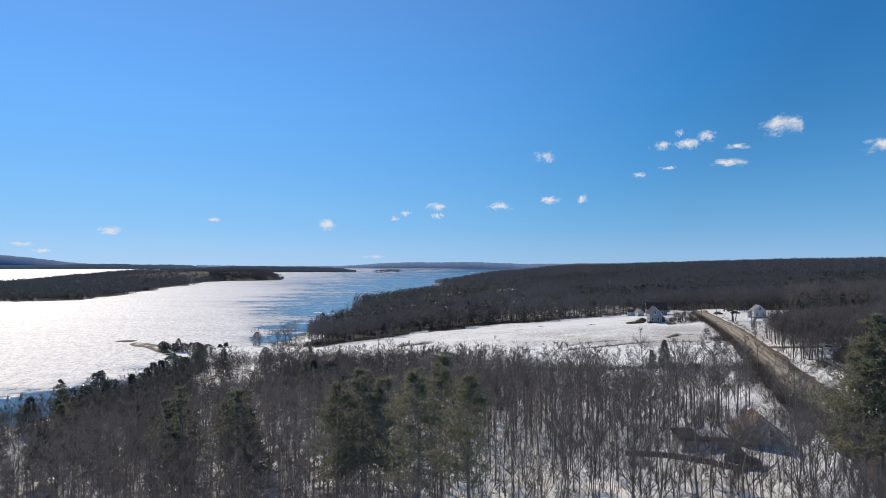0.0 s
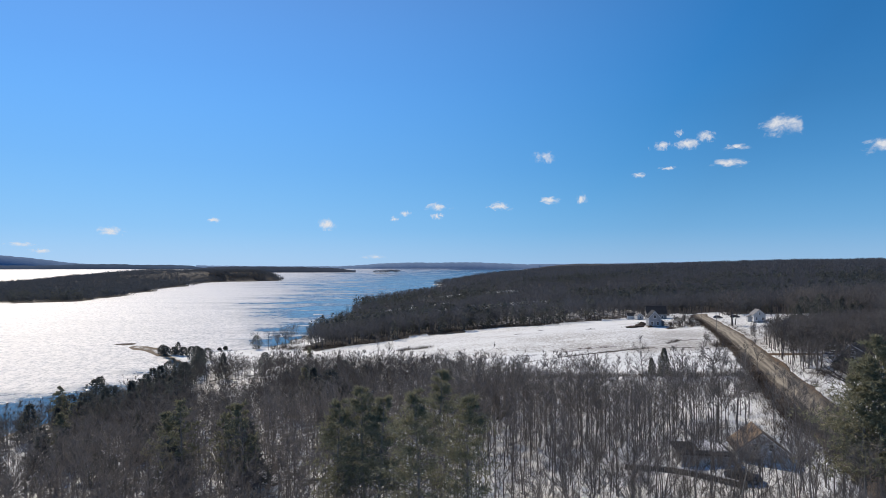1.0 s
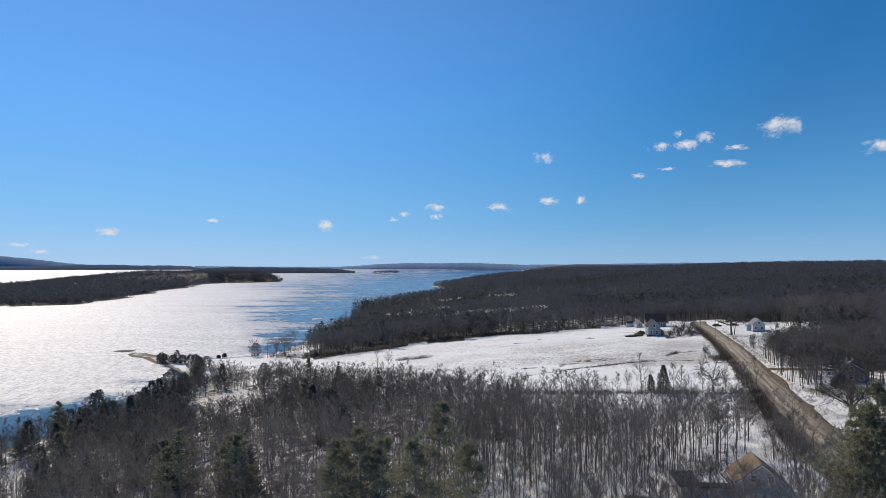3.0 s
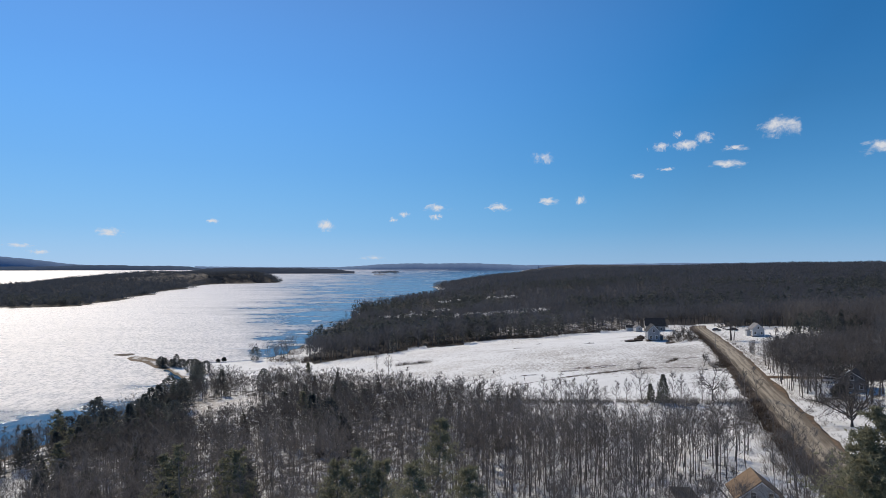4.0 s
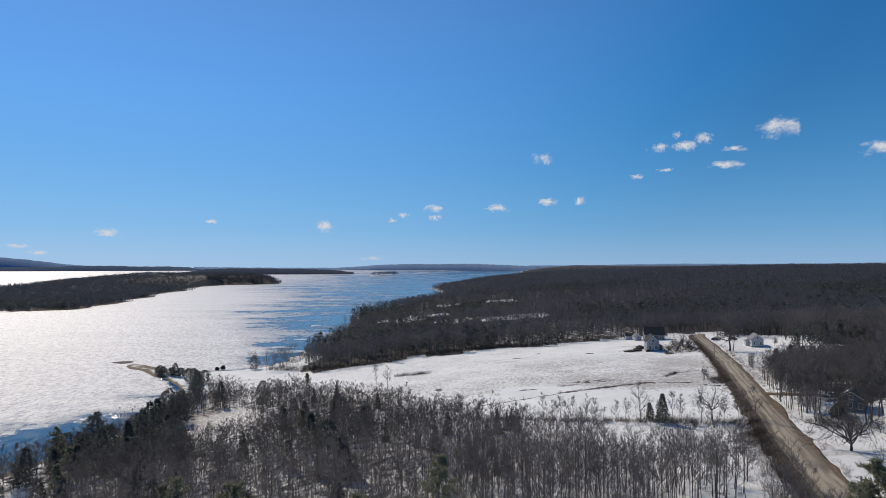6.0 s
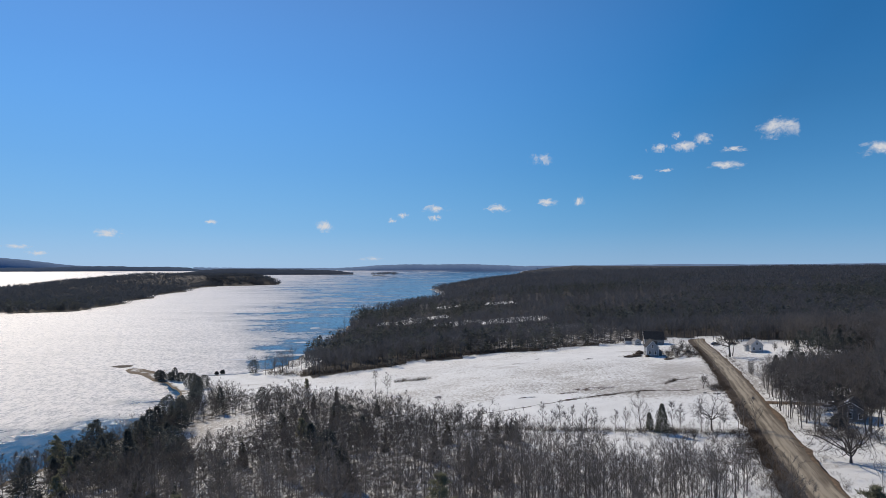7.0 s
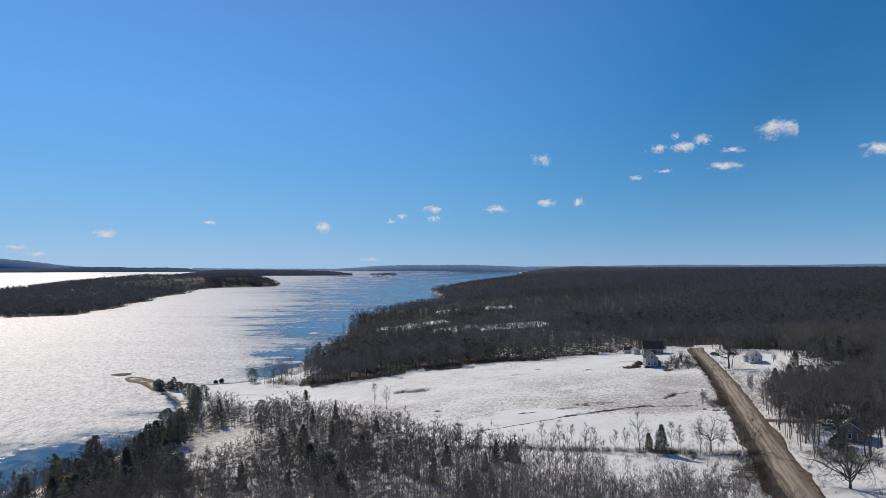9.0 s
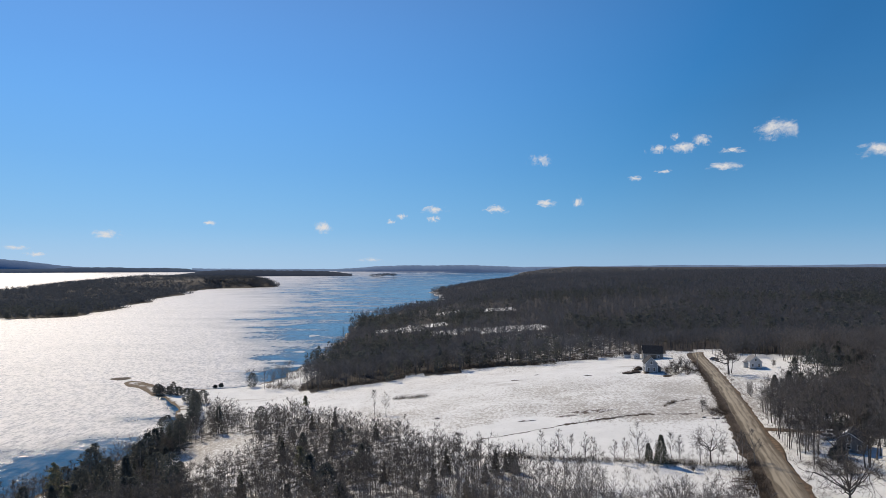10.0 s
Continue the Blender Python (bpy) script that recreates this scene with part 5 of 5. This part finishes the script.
for k, (px, py, h, shape, label) in enumerate([
        (51.2, 157.5, 11.0, dict(slim, spread=0.36, girth=0.012), "tall leafless tree at the field's hedgerow"),
        (77.4, 149.8, 8.5, dict(slim, spread=0.34), "slim leafless tree on the road's verge"),
        (-26, 250, 11.0, slim, "bare tree at the edge of the field"),
        (-21, 243, 10.0, slim, "bare tree at the edge of the field"),
        (28.6, 170.2, 7.0, slim, "slender bare tree along the hedgerow"),
        (32.8, 168.0, 7.5, dict(slim, spread=0.34), "slender bare tree along the hedgerow"),
        (36.4, 168.6, 6.0, slim, "slender bare sapling in the hedgerow"),
        (39.3, 164.0, 7.2, slim, "slender bare sapling in the hedgerow"),
        (41.3, 163.4, 6.4, slim, "slender bare sapling in the hedgerow"),
        (45.4, 158.8, 6.2, slim, "slender bare sapling in the hedgerow"),
        (48.0, 159.4, 6.6, slim, "slender bare sapling in the hedgerow"),
        (59.0, 155.6, 8.0, slim, "pale slender bare tree in the hedgerow"),
        (61.0, 155.1, 7.6, slim, "pale slender bare tree in the hedgerow"),
        (65.6, 154.1, 6.5, slim, "slender bare sapling in the hedgerow"),
        (70.4, 152.0, 6.0, slim, "slender bare sapling in the hedgerow"),
        (74.6, 153.2, 7.0, slim, "slender bare sapling in the hedgerow"),
        (76.3, 154.5, 7.6, slim, "slender bare sapling in the hedgerow")]):
    bare_tree_thing(530 + k, h, label, **shape).matrix_basis = at(px, py, 1.0, k)
for k, (px, py, h, label) in enumerate([(56.3, 155.6, 7.6, "bushy dark spruce in the hedgerow"), (54.1, 158.6, 4.6, "small young spruce in the hedgerow")]):
    bushy_thing(430 + k, h, 0.25, 2600 if k == 0 else 1100, label, "cone", 0.36, M_HEDGEFIR, low=0.05).matrix_basis = at(px, py, 1.0, k)

SPIT = "dark bushy evergreen on the marshy spit"
FOOT = "dense dark evergreen at the foot of the spit"
YARD = "tall dark evergreen beyond the snowy yard"
for k, (px, py, h, wide, form, label) in enumerate([
        (-110, 362, 8.5, 0.36, "oval", "lone bushy pine on the lake shore"), (-130, 367, 2.4, 0.4, "oval", "small bushy pine on the lake shore"), (-134, 368, 2.0, 0.4, "oval", "small bushy pine on the lake shore"),
        (-160, 350, 5.5, 0.5, "oval", SPIT), (-157, 347, 5.0, 0.5, "oval", SPIT), (-149, 345, 7.5, 0.42, "cone", SPIT), (-145, 343, 5.0, 0.5, "oval", SPIT), (-152, 347, 4.5, 0.5, "oval", SPIT),
        (-134, 327, 7.5, 0.36, "oval", FOOT), (-129, 321, 8.5, 0.36, "oval", FOOT), (-124, 323, 7.0, 0.4, "oval", FOOT), (-125, 314, 9.0, 0.32, "oval", FOOT), (-121, 306, 9.5, 0.3, "oval", FOOT), (-118, 298, 10.0, 0.3, "oval", FOOT),
        (-115, 290, 10.0, 0.3, "oval", FOOT), (-112, 281, 10.5, 0.3, "oval", FOOT), (-108.5, 271, 10.5, 0.28, "oval", FOOT), (-105, 260, 10.5, 0.28, "oval", FOOT), (-111, 264, 9.0, 0.3, "oval", FOOT), (-92, 257, 11.5, 0.26, "cone", FOOT),
        (-110, 246, 12.0, 0.28, "oval", FOOT), (-106, 240, 13.0, 0.28, "oval", FOOT), (-100, 232, 12.0, 0.28, "oval", FOOT), (-80, 184, 11.5, 0.28, "oval", FOOT), (-86, 188, 11.5, 0.28, "oval", FOOT), (-73, 252, 10.5, 0.28, "oval", FOOT),
        (150.5, 254, 13.0, 0.28, "oval", YARD), (156.4, 252.4, 14.0, 0.28, "oval", YARD), (146, 251, 10.0, 0.28, "cone", YARD), (163, 252, 11.0, 0.3, "oval", YARD),
        (131.8, 240, 5.0, 0.26, "cone", "small dark spruce by the snowy yard"), (136.6, 238.3, 6.5, 0.3, "cone", "small dark spruce by the snowy yard"), (140, 236, 6.0, 0.32, "cone", "small dark spruce by the snowy yard"),
        (99.4, 152.6, 2.8, 0.5, "oval", "dark evergreen shrub beside the grey house"), (97.8, 151.4, 2.2, 0.5, "oval", "dark evergreen shrub beside the grey house")]):
    bushy_thing(380 + k, h, wide, 1000, label, form, 0.62).matrix_basis = at(px, py, 1.0, k)


# thin saplings in front of the hedgerow and along the ditch
saplings = [bare_tree_thing(560 + k, 7.0, "thin leafless sapling growing along the field edge", "saplings along the field edge", limbs=9, subs=26, twigs=110, spread=0.2, low=0.2, girth=0.006, twig_width=0.03, steep=1.3) for k in range(4)]
for k in range(58):
    t = rng.uniform()
    px, py = (10 + 66 * t, 173 - 24 * t)
    m = at(px + rng.normal(0, 1.5), py + rng.normal(0, 1.2), rng.uniform(0.4, 0.9), rng.uniform(0, 6.3))
    if k < 4:
        saplings[k].matrix_basis = m
    else:
        copy_thing(saplings[k % 4], m @ Matrix.Diagonal([1 / c for c in saplings[k % 4].scale] + [1]))


sy = 226 + rng.normal(0, 4, 110)
sx = np.maximum(rng.uniform(106, 139, 110), road_x(sy) + 7)
thickets = [joined(bare_tree(570 + k, 7.0, limbs=9, subs=26, twigs=90, sides=3, spread=0.2, low=0.2, girth=0.006, twig_width=0.045, steep=1.3)) for k in range(3)]
forest("sapling_thicket", thickets, np.stack([sx, sy, rng.uniform(0.4, 0.85, 110), rng.uniform(0, 6.3, 110), rng.integers(0, 3, 110)], -1), M_TWIG, "thicket of thin leafless saplings below the snowy yard", "thicket")


def clump(seed, h, stems, wide):
    """A shrub of many thin stems."""
    rng = np.random.default_rng(seed)
    a, d = rng.uniform(0, 6.3, stems), wide * np.sqrt(rng.uniform(0, 1, stems))
    p = np.stack([np.cos(a) * d, np.sin(a) * d, np.full(stems, -0.1)], -1)
    way = unit(np.stack([np.cos(a) * 0.35, np.sin(a) * 0.35, np.ones(stems)], -1) + rng.normal(0, 0.22, (stems, 3)))
    length = h * rng.uniform(0.5, 1.1, stems)
    main = blades(p, way, length, np.full(stems, 0.032), rng)
    i = np.repeat(np.arange(stems), 3)
    g = rng.uniform(0.3, 0.9, len(i))
    w2 = unit(way[i] + rng.normal(0, 0.45, (len(i), 3)))
    side = blades(p[i] + way[i] * (length[i] * g)[:, None], w2, length[i] * 0.35, np.full(len(i), 0.022), rng)
    return joined([main, side])


SHRUBS = [clump(600 + k, 1.9, 22, 0.8) for k in range(5)]


def brush_rows(name, label, xs, ys, low, high):
    n = len(xs)
    rows = np.stack([xs, ys, rng.uniform(low, high, n), rng.uniform(0, 6.3, n), rng.integers(0, 5, n)], -1)
    forest(name, SHRUBS, rows, M_BRUSH, label, "brush")


def along(ax, ay, bx, by, n, spread):
    t = rng.uniform(0, 1, n)
    return ax + (bx - ax) * t + rng.normal(0, spread, n), ay + (by - ay) * t + rng.normal(0, spread, n)


brush_rows("hedgerow_brush", "brown leafless brush along the old stone wall", *along(8, 174, 77, 149, 420, 0.9), 0.35, 1.0)
brush_rows("wall_brush", "low brown brush along the field's ditch", *along(42, 198.5, 68, 204.3, 150, 0.5), 0.15, 0.45)
brush_rows("field_brush", "low brown brush patch in the snowy field", *along(-21, 283, -5, 277, 70, 0.9), 0.5, 1.2)
brush_rows("yard_brush", "tangled bare shrubs between the farmhouse and road", rng.uniform(106, 122, 110), rng.uniform(283, 305, 110), 0.6, 1.6)
brush_rows("wall_brush", "brown leafless brush at the wall's end", rng.uniform(89, 95, 60), rng.uniform(198, 207, 60), 0.5, 1.3)
brush_rows("wall_brush", "dark brush along the short ditch", *along(79, 215.5, 86, 222, 45, 0.4), 0.3, 0.7)
ry = rng.uniform(100, 320, 900)
brush_rows("verge_brush", "dry brown brush on the field side of the road", road_x(ry) - 4.3 - np.abs(rng.normal(0, 1.2, 900)), ry, 0.3, 0.85)
ry = rng.uniform(100, 150, 150)
brush_rows("verge_brush", "tall dark brush on the bank beside the road", road_x(ry) - 6.0 - np.abs(rng.normal(0, 2.2, 150)), ry, 0.7, 1.7)
ry = rng.uniform(95, 300, 260)
brush_rows("verge_brush", "dry brown grass and brush on the wooded side of the road", road_x(ry) + 4.6 + np.abs(rng.normal(0, 1.2, 260)), ry, 0.2, 0.6)
sx, sy = jitter_grid(14, 80, 95, 165, 2.6, rng)
ok = (sx < road_x(sy) - 8) & (patchy(sx, sy, 8.0, 4.0) > 0.1)
brush_rows("sapling_brush", "thin brown saplings and brush in the snow", sx[ok], sy[ok], 0.3, 0.95)
brush_rows("house_brush", "tangled dark brush in front of the grey house", rng.uniform(88, 100, 90), rng.uniform(140, 150, 90), 0.5, 1.2)
sx = rng.uniform(-100, 112, 700)
sy = np.interp(sx, [-100, -64, -27, -18, 50, 96, 112], [354, 333, 330, 341, 343, 350, 354]) + np.abs(rng.normal(0, 5, 700))
brush_rows("edge_brush", "dark undergrowth along the far edge of the snowy field", sx, sy, 0.5, 1.6)
brush_rows("edge_brush", "thin dark shrubs along the marshy north shore", *along(-170, 380, -134, 369, 26, 1.2), 0.5, 1.6)
sy = rng.uniform(372, 600, 260)
brush_rows("shore_brush", "leafless shrubs along the wooded lake shore", np.interp(sy, SHORE_Y, SHORE_X) + rng.uniform(3, 16, 260), sy, 0.8, 2.4)


def ditch(xs, ys, wide, label):
    """A ragged bank of dark earth along a line of places."""
    n = 90
    t = np.linspace(0, len(xs) - 1, n)
    cx, cy = np.interp(t, range(len(xs)), xs), np.interp(t, range(len(xs)), ys)
    v = []
    for c, lift in ((-1.1, -0.12), (-0.4, 0.07), (0.4, 0.06), (1.1, -0.12)):
        y = cy + 0.35 * np.sin(t * 7) + wide * c * np.clip(0.6 + 0.5 * np.sin(t * 9 + c) + 0.45 * np.sin(t * 4.3 + 2) + 0.4 * np.sin(t * 23), 0.04, 2.0)
        v.append(np.stack([cx, y, land(cx, y) + lift], -1))
    i = (np.arange(3)[:, None] * n + np.arange(n - 1)[None, :]).ravel()
    mesh_thing("ditch_bank", np.concatenate(v), np.stack([i, i + 1, i + n + 1, i + n], -1), M_EARTH, label=label, category="ditch", kind="structure", smooth=True)


ditch([12.8, 21.6, 30.9, 40.5], [190.5, 191.6, 194.2, 197.6], 0.6, "thin dark earth bank of a ditch across the field")
ditch([40.5, 50.5, 60.5, 70.2, 79.3, 85.5], [197.6, 201.1, 203.6, 204.4, 203.5, 203.2], 1.3, "dark earth bank of a ditch across the field")
ditch([79.2, 82, 85.3, 92.5, 99.7], [215.5, 219.5, 221.4, 226.3, 228.4], 0.5, "short dark ditch curving towards the road")


def thawed_patch(seed, cx, cy, rx, ry):
    """A ragged patch of bare earth and dead grass, lying on the snow field."""
    n = 40
    a = np.arange(n) * 2 * math.pi / n
    rim = 1 + 0.25 * np.sin(3 * a + seed) + 0.2 * np.sin(7 * a + 2 * seed) + 0.15 * np.sin(13 * a + seed * 3)
    v = [[cx, cy, float(land(cx, cy)) + 0.16]]
    for grow, lift in ((0.4, 0.15), (0.75, 0.12), (1.0, -0.15)):
        x, y = cx + rx * rim * grow * np.cos(a), cy + ry * rim * grow * np.sin(a)
        v += np.stack([x, y, land(x, y) + lift], -1).tolist()
    f = [[0, 1 + i, 1 + (i + 1) % n] for i in range(n)]
    for ring in range(2):
        for i in range(n):
            p, q = 1 + ring * n + i, 1 + ring * n + (i + 1) % n
            f += [[p, p + n, q], [q, p + n, q + n]]
    mesh_thing("thawed_patch", v, f, M_THAW, label="patch of brown dead grass thawed out of the snow", category="bare patch", kind="structure", smooth=True)


for k, (px, py, rx, ry) in enumerate([(50.5, 213, 5.0, 2.4), (57, 212.4, 4, 2.2), (43.5, 209, 3.4, 1.3), (29.5, 207, 3, 0.7), (89.1, 189.2, 1.6, 1.8), (71, 141, 4, 2.4), (68, 137, 3, 2), (63, 132, 4, 2), (36, 292, 2.0, 0.7), (48.6, 304.6, 1.6, 0.8), (70.5, 291, 2.2, 0.9), (-0.7, 225.7, 1.4, 1.0)]):
    thawed_patch(k, px, py, rx, ry)


def rock(seed, size):
    rng = np.random.default_rng(seed)
    bm = bmesh.new()
    bmesh.ops.create_icosphere(bm, subdivisions=2, radius=size)
    for w in bm.verts:
        n = noise.noise(Vector(w.co) * (1.3 / size) + Vector((seed, 0, 0)))
        w.co *= 1 + 0.45 * n
        w.co.z *= 0.7
    return bm


for k, (px, py, size) in enumerate([(85.1, 196.5, 0.7), (87.3, 194.5, 0.7), (88.5, 194.2, 0.8), (90, 194, 0.7), (-0.7, 225.7, 0.8), (49, 304.8, 0.6), (70.5, 290.8, 0.7), (72, 290.4, 0.5)]):
    tagged(part("boulder", rock(k, size), M_STONE), "rough grey boulder lying in the snow", "boulder", "boulders in the field").matrix_basis = at(px, py, 1.0, k, 0.1)


def brush_pile(seed, wide, high):
    """A heap of earth and cut branches."""
    rng = np.random.default_rng(seed)
    pile = new("brush_pile")
    tagged(pile, "brown heap of earth and cut branches by the farmhouse", "brush pile", "heaps by the farmhouse")
    bm = rock(seed, 1.0)
    for w in bm.verts:
        w.co = (w.co.x * wide, w.co.y * wide * 0.6, max(w.co.z, -0.2) * high)
    part("mound", bm, M_EARTH, pile)
    n = 160
    p = np.stack([rng.normal(0, wide * 0.55, n), rng.normal(0, wide * 0.3, n), rng.uniform(0.1, high * 0.6, n)], -1)
    mesh_thing("brushwood", *blades(p, unit(rng.normal(0, 1, (n, 3)) * [1, 1, 0.35]), rng.uniform(0.8, 2.0, n), np.full(n, 0.09), rng), M_BRUSH, pile)
    return pile


for k, (px, py, w, h) in enumerate([(90.5, 293.5, 2.8, 1.2), (95.0, 295.5, 2.6, 1.7), (98.5, 303, 2.6, 2.2), (99.6, 293, 1.6, 1.2), (106.0, 283, 3.4, 0.7)]):
    brush_pile(700 + k, w, h).matrix_basis = at(px, py, 1.0, 0.2 * k)


# ---- clouds ----
def cloud_white():
    """Ragged fair-weather cloud: thick in the middle, torn into wisps at the rim."""
    k = Nodes("cloud_white")
    t = k.node("TexCoord")
    o = k.node("ObjectInfo")
    centre = k.node("VectorMath", operation="SUBTRACT")
    centre.inputs[1].default_value = (0.5, 0.5, 0.40)
    k.link(t.outputs["Generated"], centre.inputs[0])
    flat = k.node("VectorMath", operation="MULTIPLY")
    flat.inputs[1].default_value = (2.0, 0.0, 2.0)
    k.link(centre.outputs["Vector"], flat.inputs[0])
    long = k.node("VectorMath", operation="LENGTH")
    k.link(flat.outputs["Vector"], long.inputs[0])
    wide = k.node("VectorMath", operation="MULTIPLY")
    wide.inputs[1].default_value = (1.7, 0.0, 0.95)
    k.link(flat.outputs["Vector"], wide.inputs[0])
    shift = k.node("VectorMath", operation="ADD")
    k.link(wide.outputs["Vector"], shift.inputs[0])
    k.link(o.outputs["Location"], shift.inputs[1])
    n = k.noise(1.0, 6.0, 0.6, shift.outputs["Vector"], 0.6)
    n2 = k.noise(4.5, 5.0, 0.65, shift.outputs["Vector"], 0.4)
    body = k.maths("ADD", k.maths("MULTIPLY", n, 3.6), k.maths("MULTIPLY", n2, 0.9))
    alpha = k.ramp(k.maths("SUBTRACT", body, k.maths("MULTIPLY", long.outputs["Value"], 1.5)), 1.0, 2.5)
    # the sunlit white is put in as emission, not lit by the sun
    glow = k.node("Emission")
    glow.inputs["Color"].default_value = (0.93, 0.95, 1.0, 1)
    glow.inputs["Strength"].default_value = 0.8
    clear = k.node("BsdfTransparent")
    mix = k.node("MixShader")
    k.link(alpha, mix.inputs[0])
    k.link(clear.outputs[0], mix.inputs[1])
    k.link(glow.outputs[0], mix.inputs[2])
    k.link(mix.outputs[0], k.tree.nodes["Material Output"].inputs["Surface"])
    return k.mat


M_CLOUD = cloud_white()


def cloud(seed, bearing, height, wide, high):
    """A small cloud far off: a bulging, lumpy sheet. Bearing and height in degrees from the camera's start, sizes in degrees."""
    r = 4750.0
    w, h = r * radians(wide) * 0.56, r * radians(high) * 0.72
    n, m = 18, 10
    gx, gz = np.meshgrid(np.linspace(-1, 1, n), np.linspace(-1, 1, m), indexing="ij")
    bulge = -np.clip(1 - gx ** 2 - gz ** 2, 0, 1) * h * 0.8 + 0.1 * h * np.sin(gx * 7 + seed) * np.sin(gz * 5 + seed)
    v = np.stack([gx * w, bulge, gz * h], -1).reshape(-1, 3)
    i = (np.arange(n - 1)[:, None] * m + np.arange(m - 1)[None, :]).ravel()
    ob = mesh_thing("cloud", v, np.stack([i, i + m, i + m + 1, i + 1], -1), M_CLOUD, label="small ragged white fair-weather cloud in a blue sky", category="cloud", group="clouds in the sky", smooth=True)
    a, e = radians(bearing), radians(height)
    ob.matrix_basis = Matrix.Translation((r * math.cos(e) * math.sin(a), r * math.cos(e) * math.cos(a), 60 + r * math.sin(e))) @ Matrix.Rotation(-a, 4, "Z")


for k, (bearing, height, wide, high) in enumerate([
        (29.5, 11.46, 4.1, 1.5), (21.92, 10.58, 2.24, 0.88), (19.86, 10.53, 2.08, 0.69), (21.28, 11.49, 0.98, 0.59), (23.66, 11.11, 1.83, 0.87), (25.18, 8.72, 3.34, 0.72), 
        (25.85, 9.99, 2.13, 0.43), (9.49, 10.1, 2.49, 1.04), (35.94, 9.18, 3.42, 1.2), (17.88, 8.06, 1.51, 0.45), (20.32, 8.54, 1.68, 0.3), (9.88, 6.06, 2.19, 0.63), 
        (12.8, 6.15, 1.34, 0.88), (5.28, 5.54, 2.64, 0.69), (-0.35, 5.6, 2.54, 0.75), (-0.56, 4.66, 1.38, 0.53), (-3.49, 4.92, 1.16, 0.53), (-4.54, 4.38, 0.95, 0.42), 
        (-10.65, 3.9, 1.98, 1.04), (-28.68, 2.83, 2.6, 0.7), (-20.66, 4.01, 1.29, 0.4), (-34.78, 1.65, 2.09, 0.35), (-33.39, 1.15, 1.59, 0.35), (-6.38, 0.79, 2.64, 0.32)]):
    cloud(k, bearing, height, wide, high)


# ---- along the water's edge ----
def floe(seed, wide, deep):
    """A thin, ragged slab of ice with rounded rims."""
    rng = np.random.default_rng(seed)
    n = 22
    a = np.arange(n) * 2 * math.pi / n
    rim = 1 + 0.18 * np.sin(3 * a + seed) + 0.12 * np.sin(7 * a + 2 * seed) + rng.normal(0, 0.05, n)
    bm = bmesh.new()
    rings = []
    for grow, z in ((1.0, -0.05), (1.02, 0.05), (0.97, 0.11)):
        rings.append([bm.verts.new((math.cos(t) * r * wide * grow, math.sin(t) * r * deep * grow, z)) for t, r in zip(a, rim)])
    for lower, upper in zip(rings, rings[1:]):
        for i in range(n):
            j = (i + 1) % n
            bm.faces.new((lower[i], lower[j], upper[j], upper[i]))
    bm.faces.new(rings[-1])
    bm.faces.new(rings[0][::-1])
    return bm


M_ICE = plain("lake_ice", (0.36, 0.39, 0.43), (0.55, 0.57, 0.60), 0.3, 0.5, 0.03, specular=0.5)
for k, (px, py, w, h) in enumerate([(-107, 447, 8, 6), (-131, 640, 5, 8), (-122, 470, 9, 4), (-140, 425, 10, 3), (-118, 520, 5, 5), (-136, 560, 6, 5)]):
    slab = part("ice_floe", floe(k, w, h), M_ICE)
    tagged(slab, "thin white sheet of ice adrift near the shore", "ice floe", "ice floes along the shore")
    slab.matrix_basis = Matrix.Translation((px, py, 0.02))

bank = part("eroded_bank", rock(31, 1.0), plain("tan_clay_bank", (0.26, 0.18, 0.11), (0.45, 0.34, 0.23), 0.6, 0.9, 0.1))
tagged(bank, "bare tan clay bank under the wooded shore", "bank", kind="structure")
bank.matrix_basis = Matrix.Translation((-90.0, 562, 0.6)) @ Matrix.Diagonal((6.0, 12.0, 3.6, 1))
hut = gable_house("boathouse", "small dark wooden boathouse at the lake shore", 3.2, 4.0, 2.1, 3.1, M_OLDBOARD, M_DARKROOF, [("front", 0, 0.9, 0.8, 0.7)], category="boathouse", over=0.2, foundation=0.2)
hut.matrix_basis = at(-87.0, 574, 1.0, 0.3)
islet = part("gravel_islet", rock(33, 1.0), M_VERGE)
tagged(islet, "low brown gravel islet off the marshy spit", "islet", kind="structure")
islet.matrix_basis = Matrix.Translation((-205.0, 397, -0.05)) @ Matrix.Diagonal((6.0, 5.5, 0.55, 1))
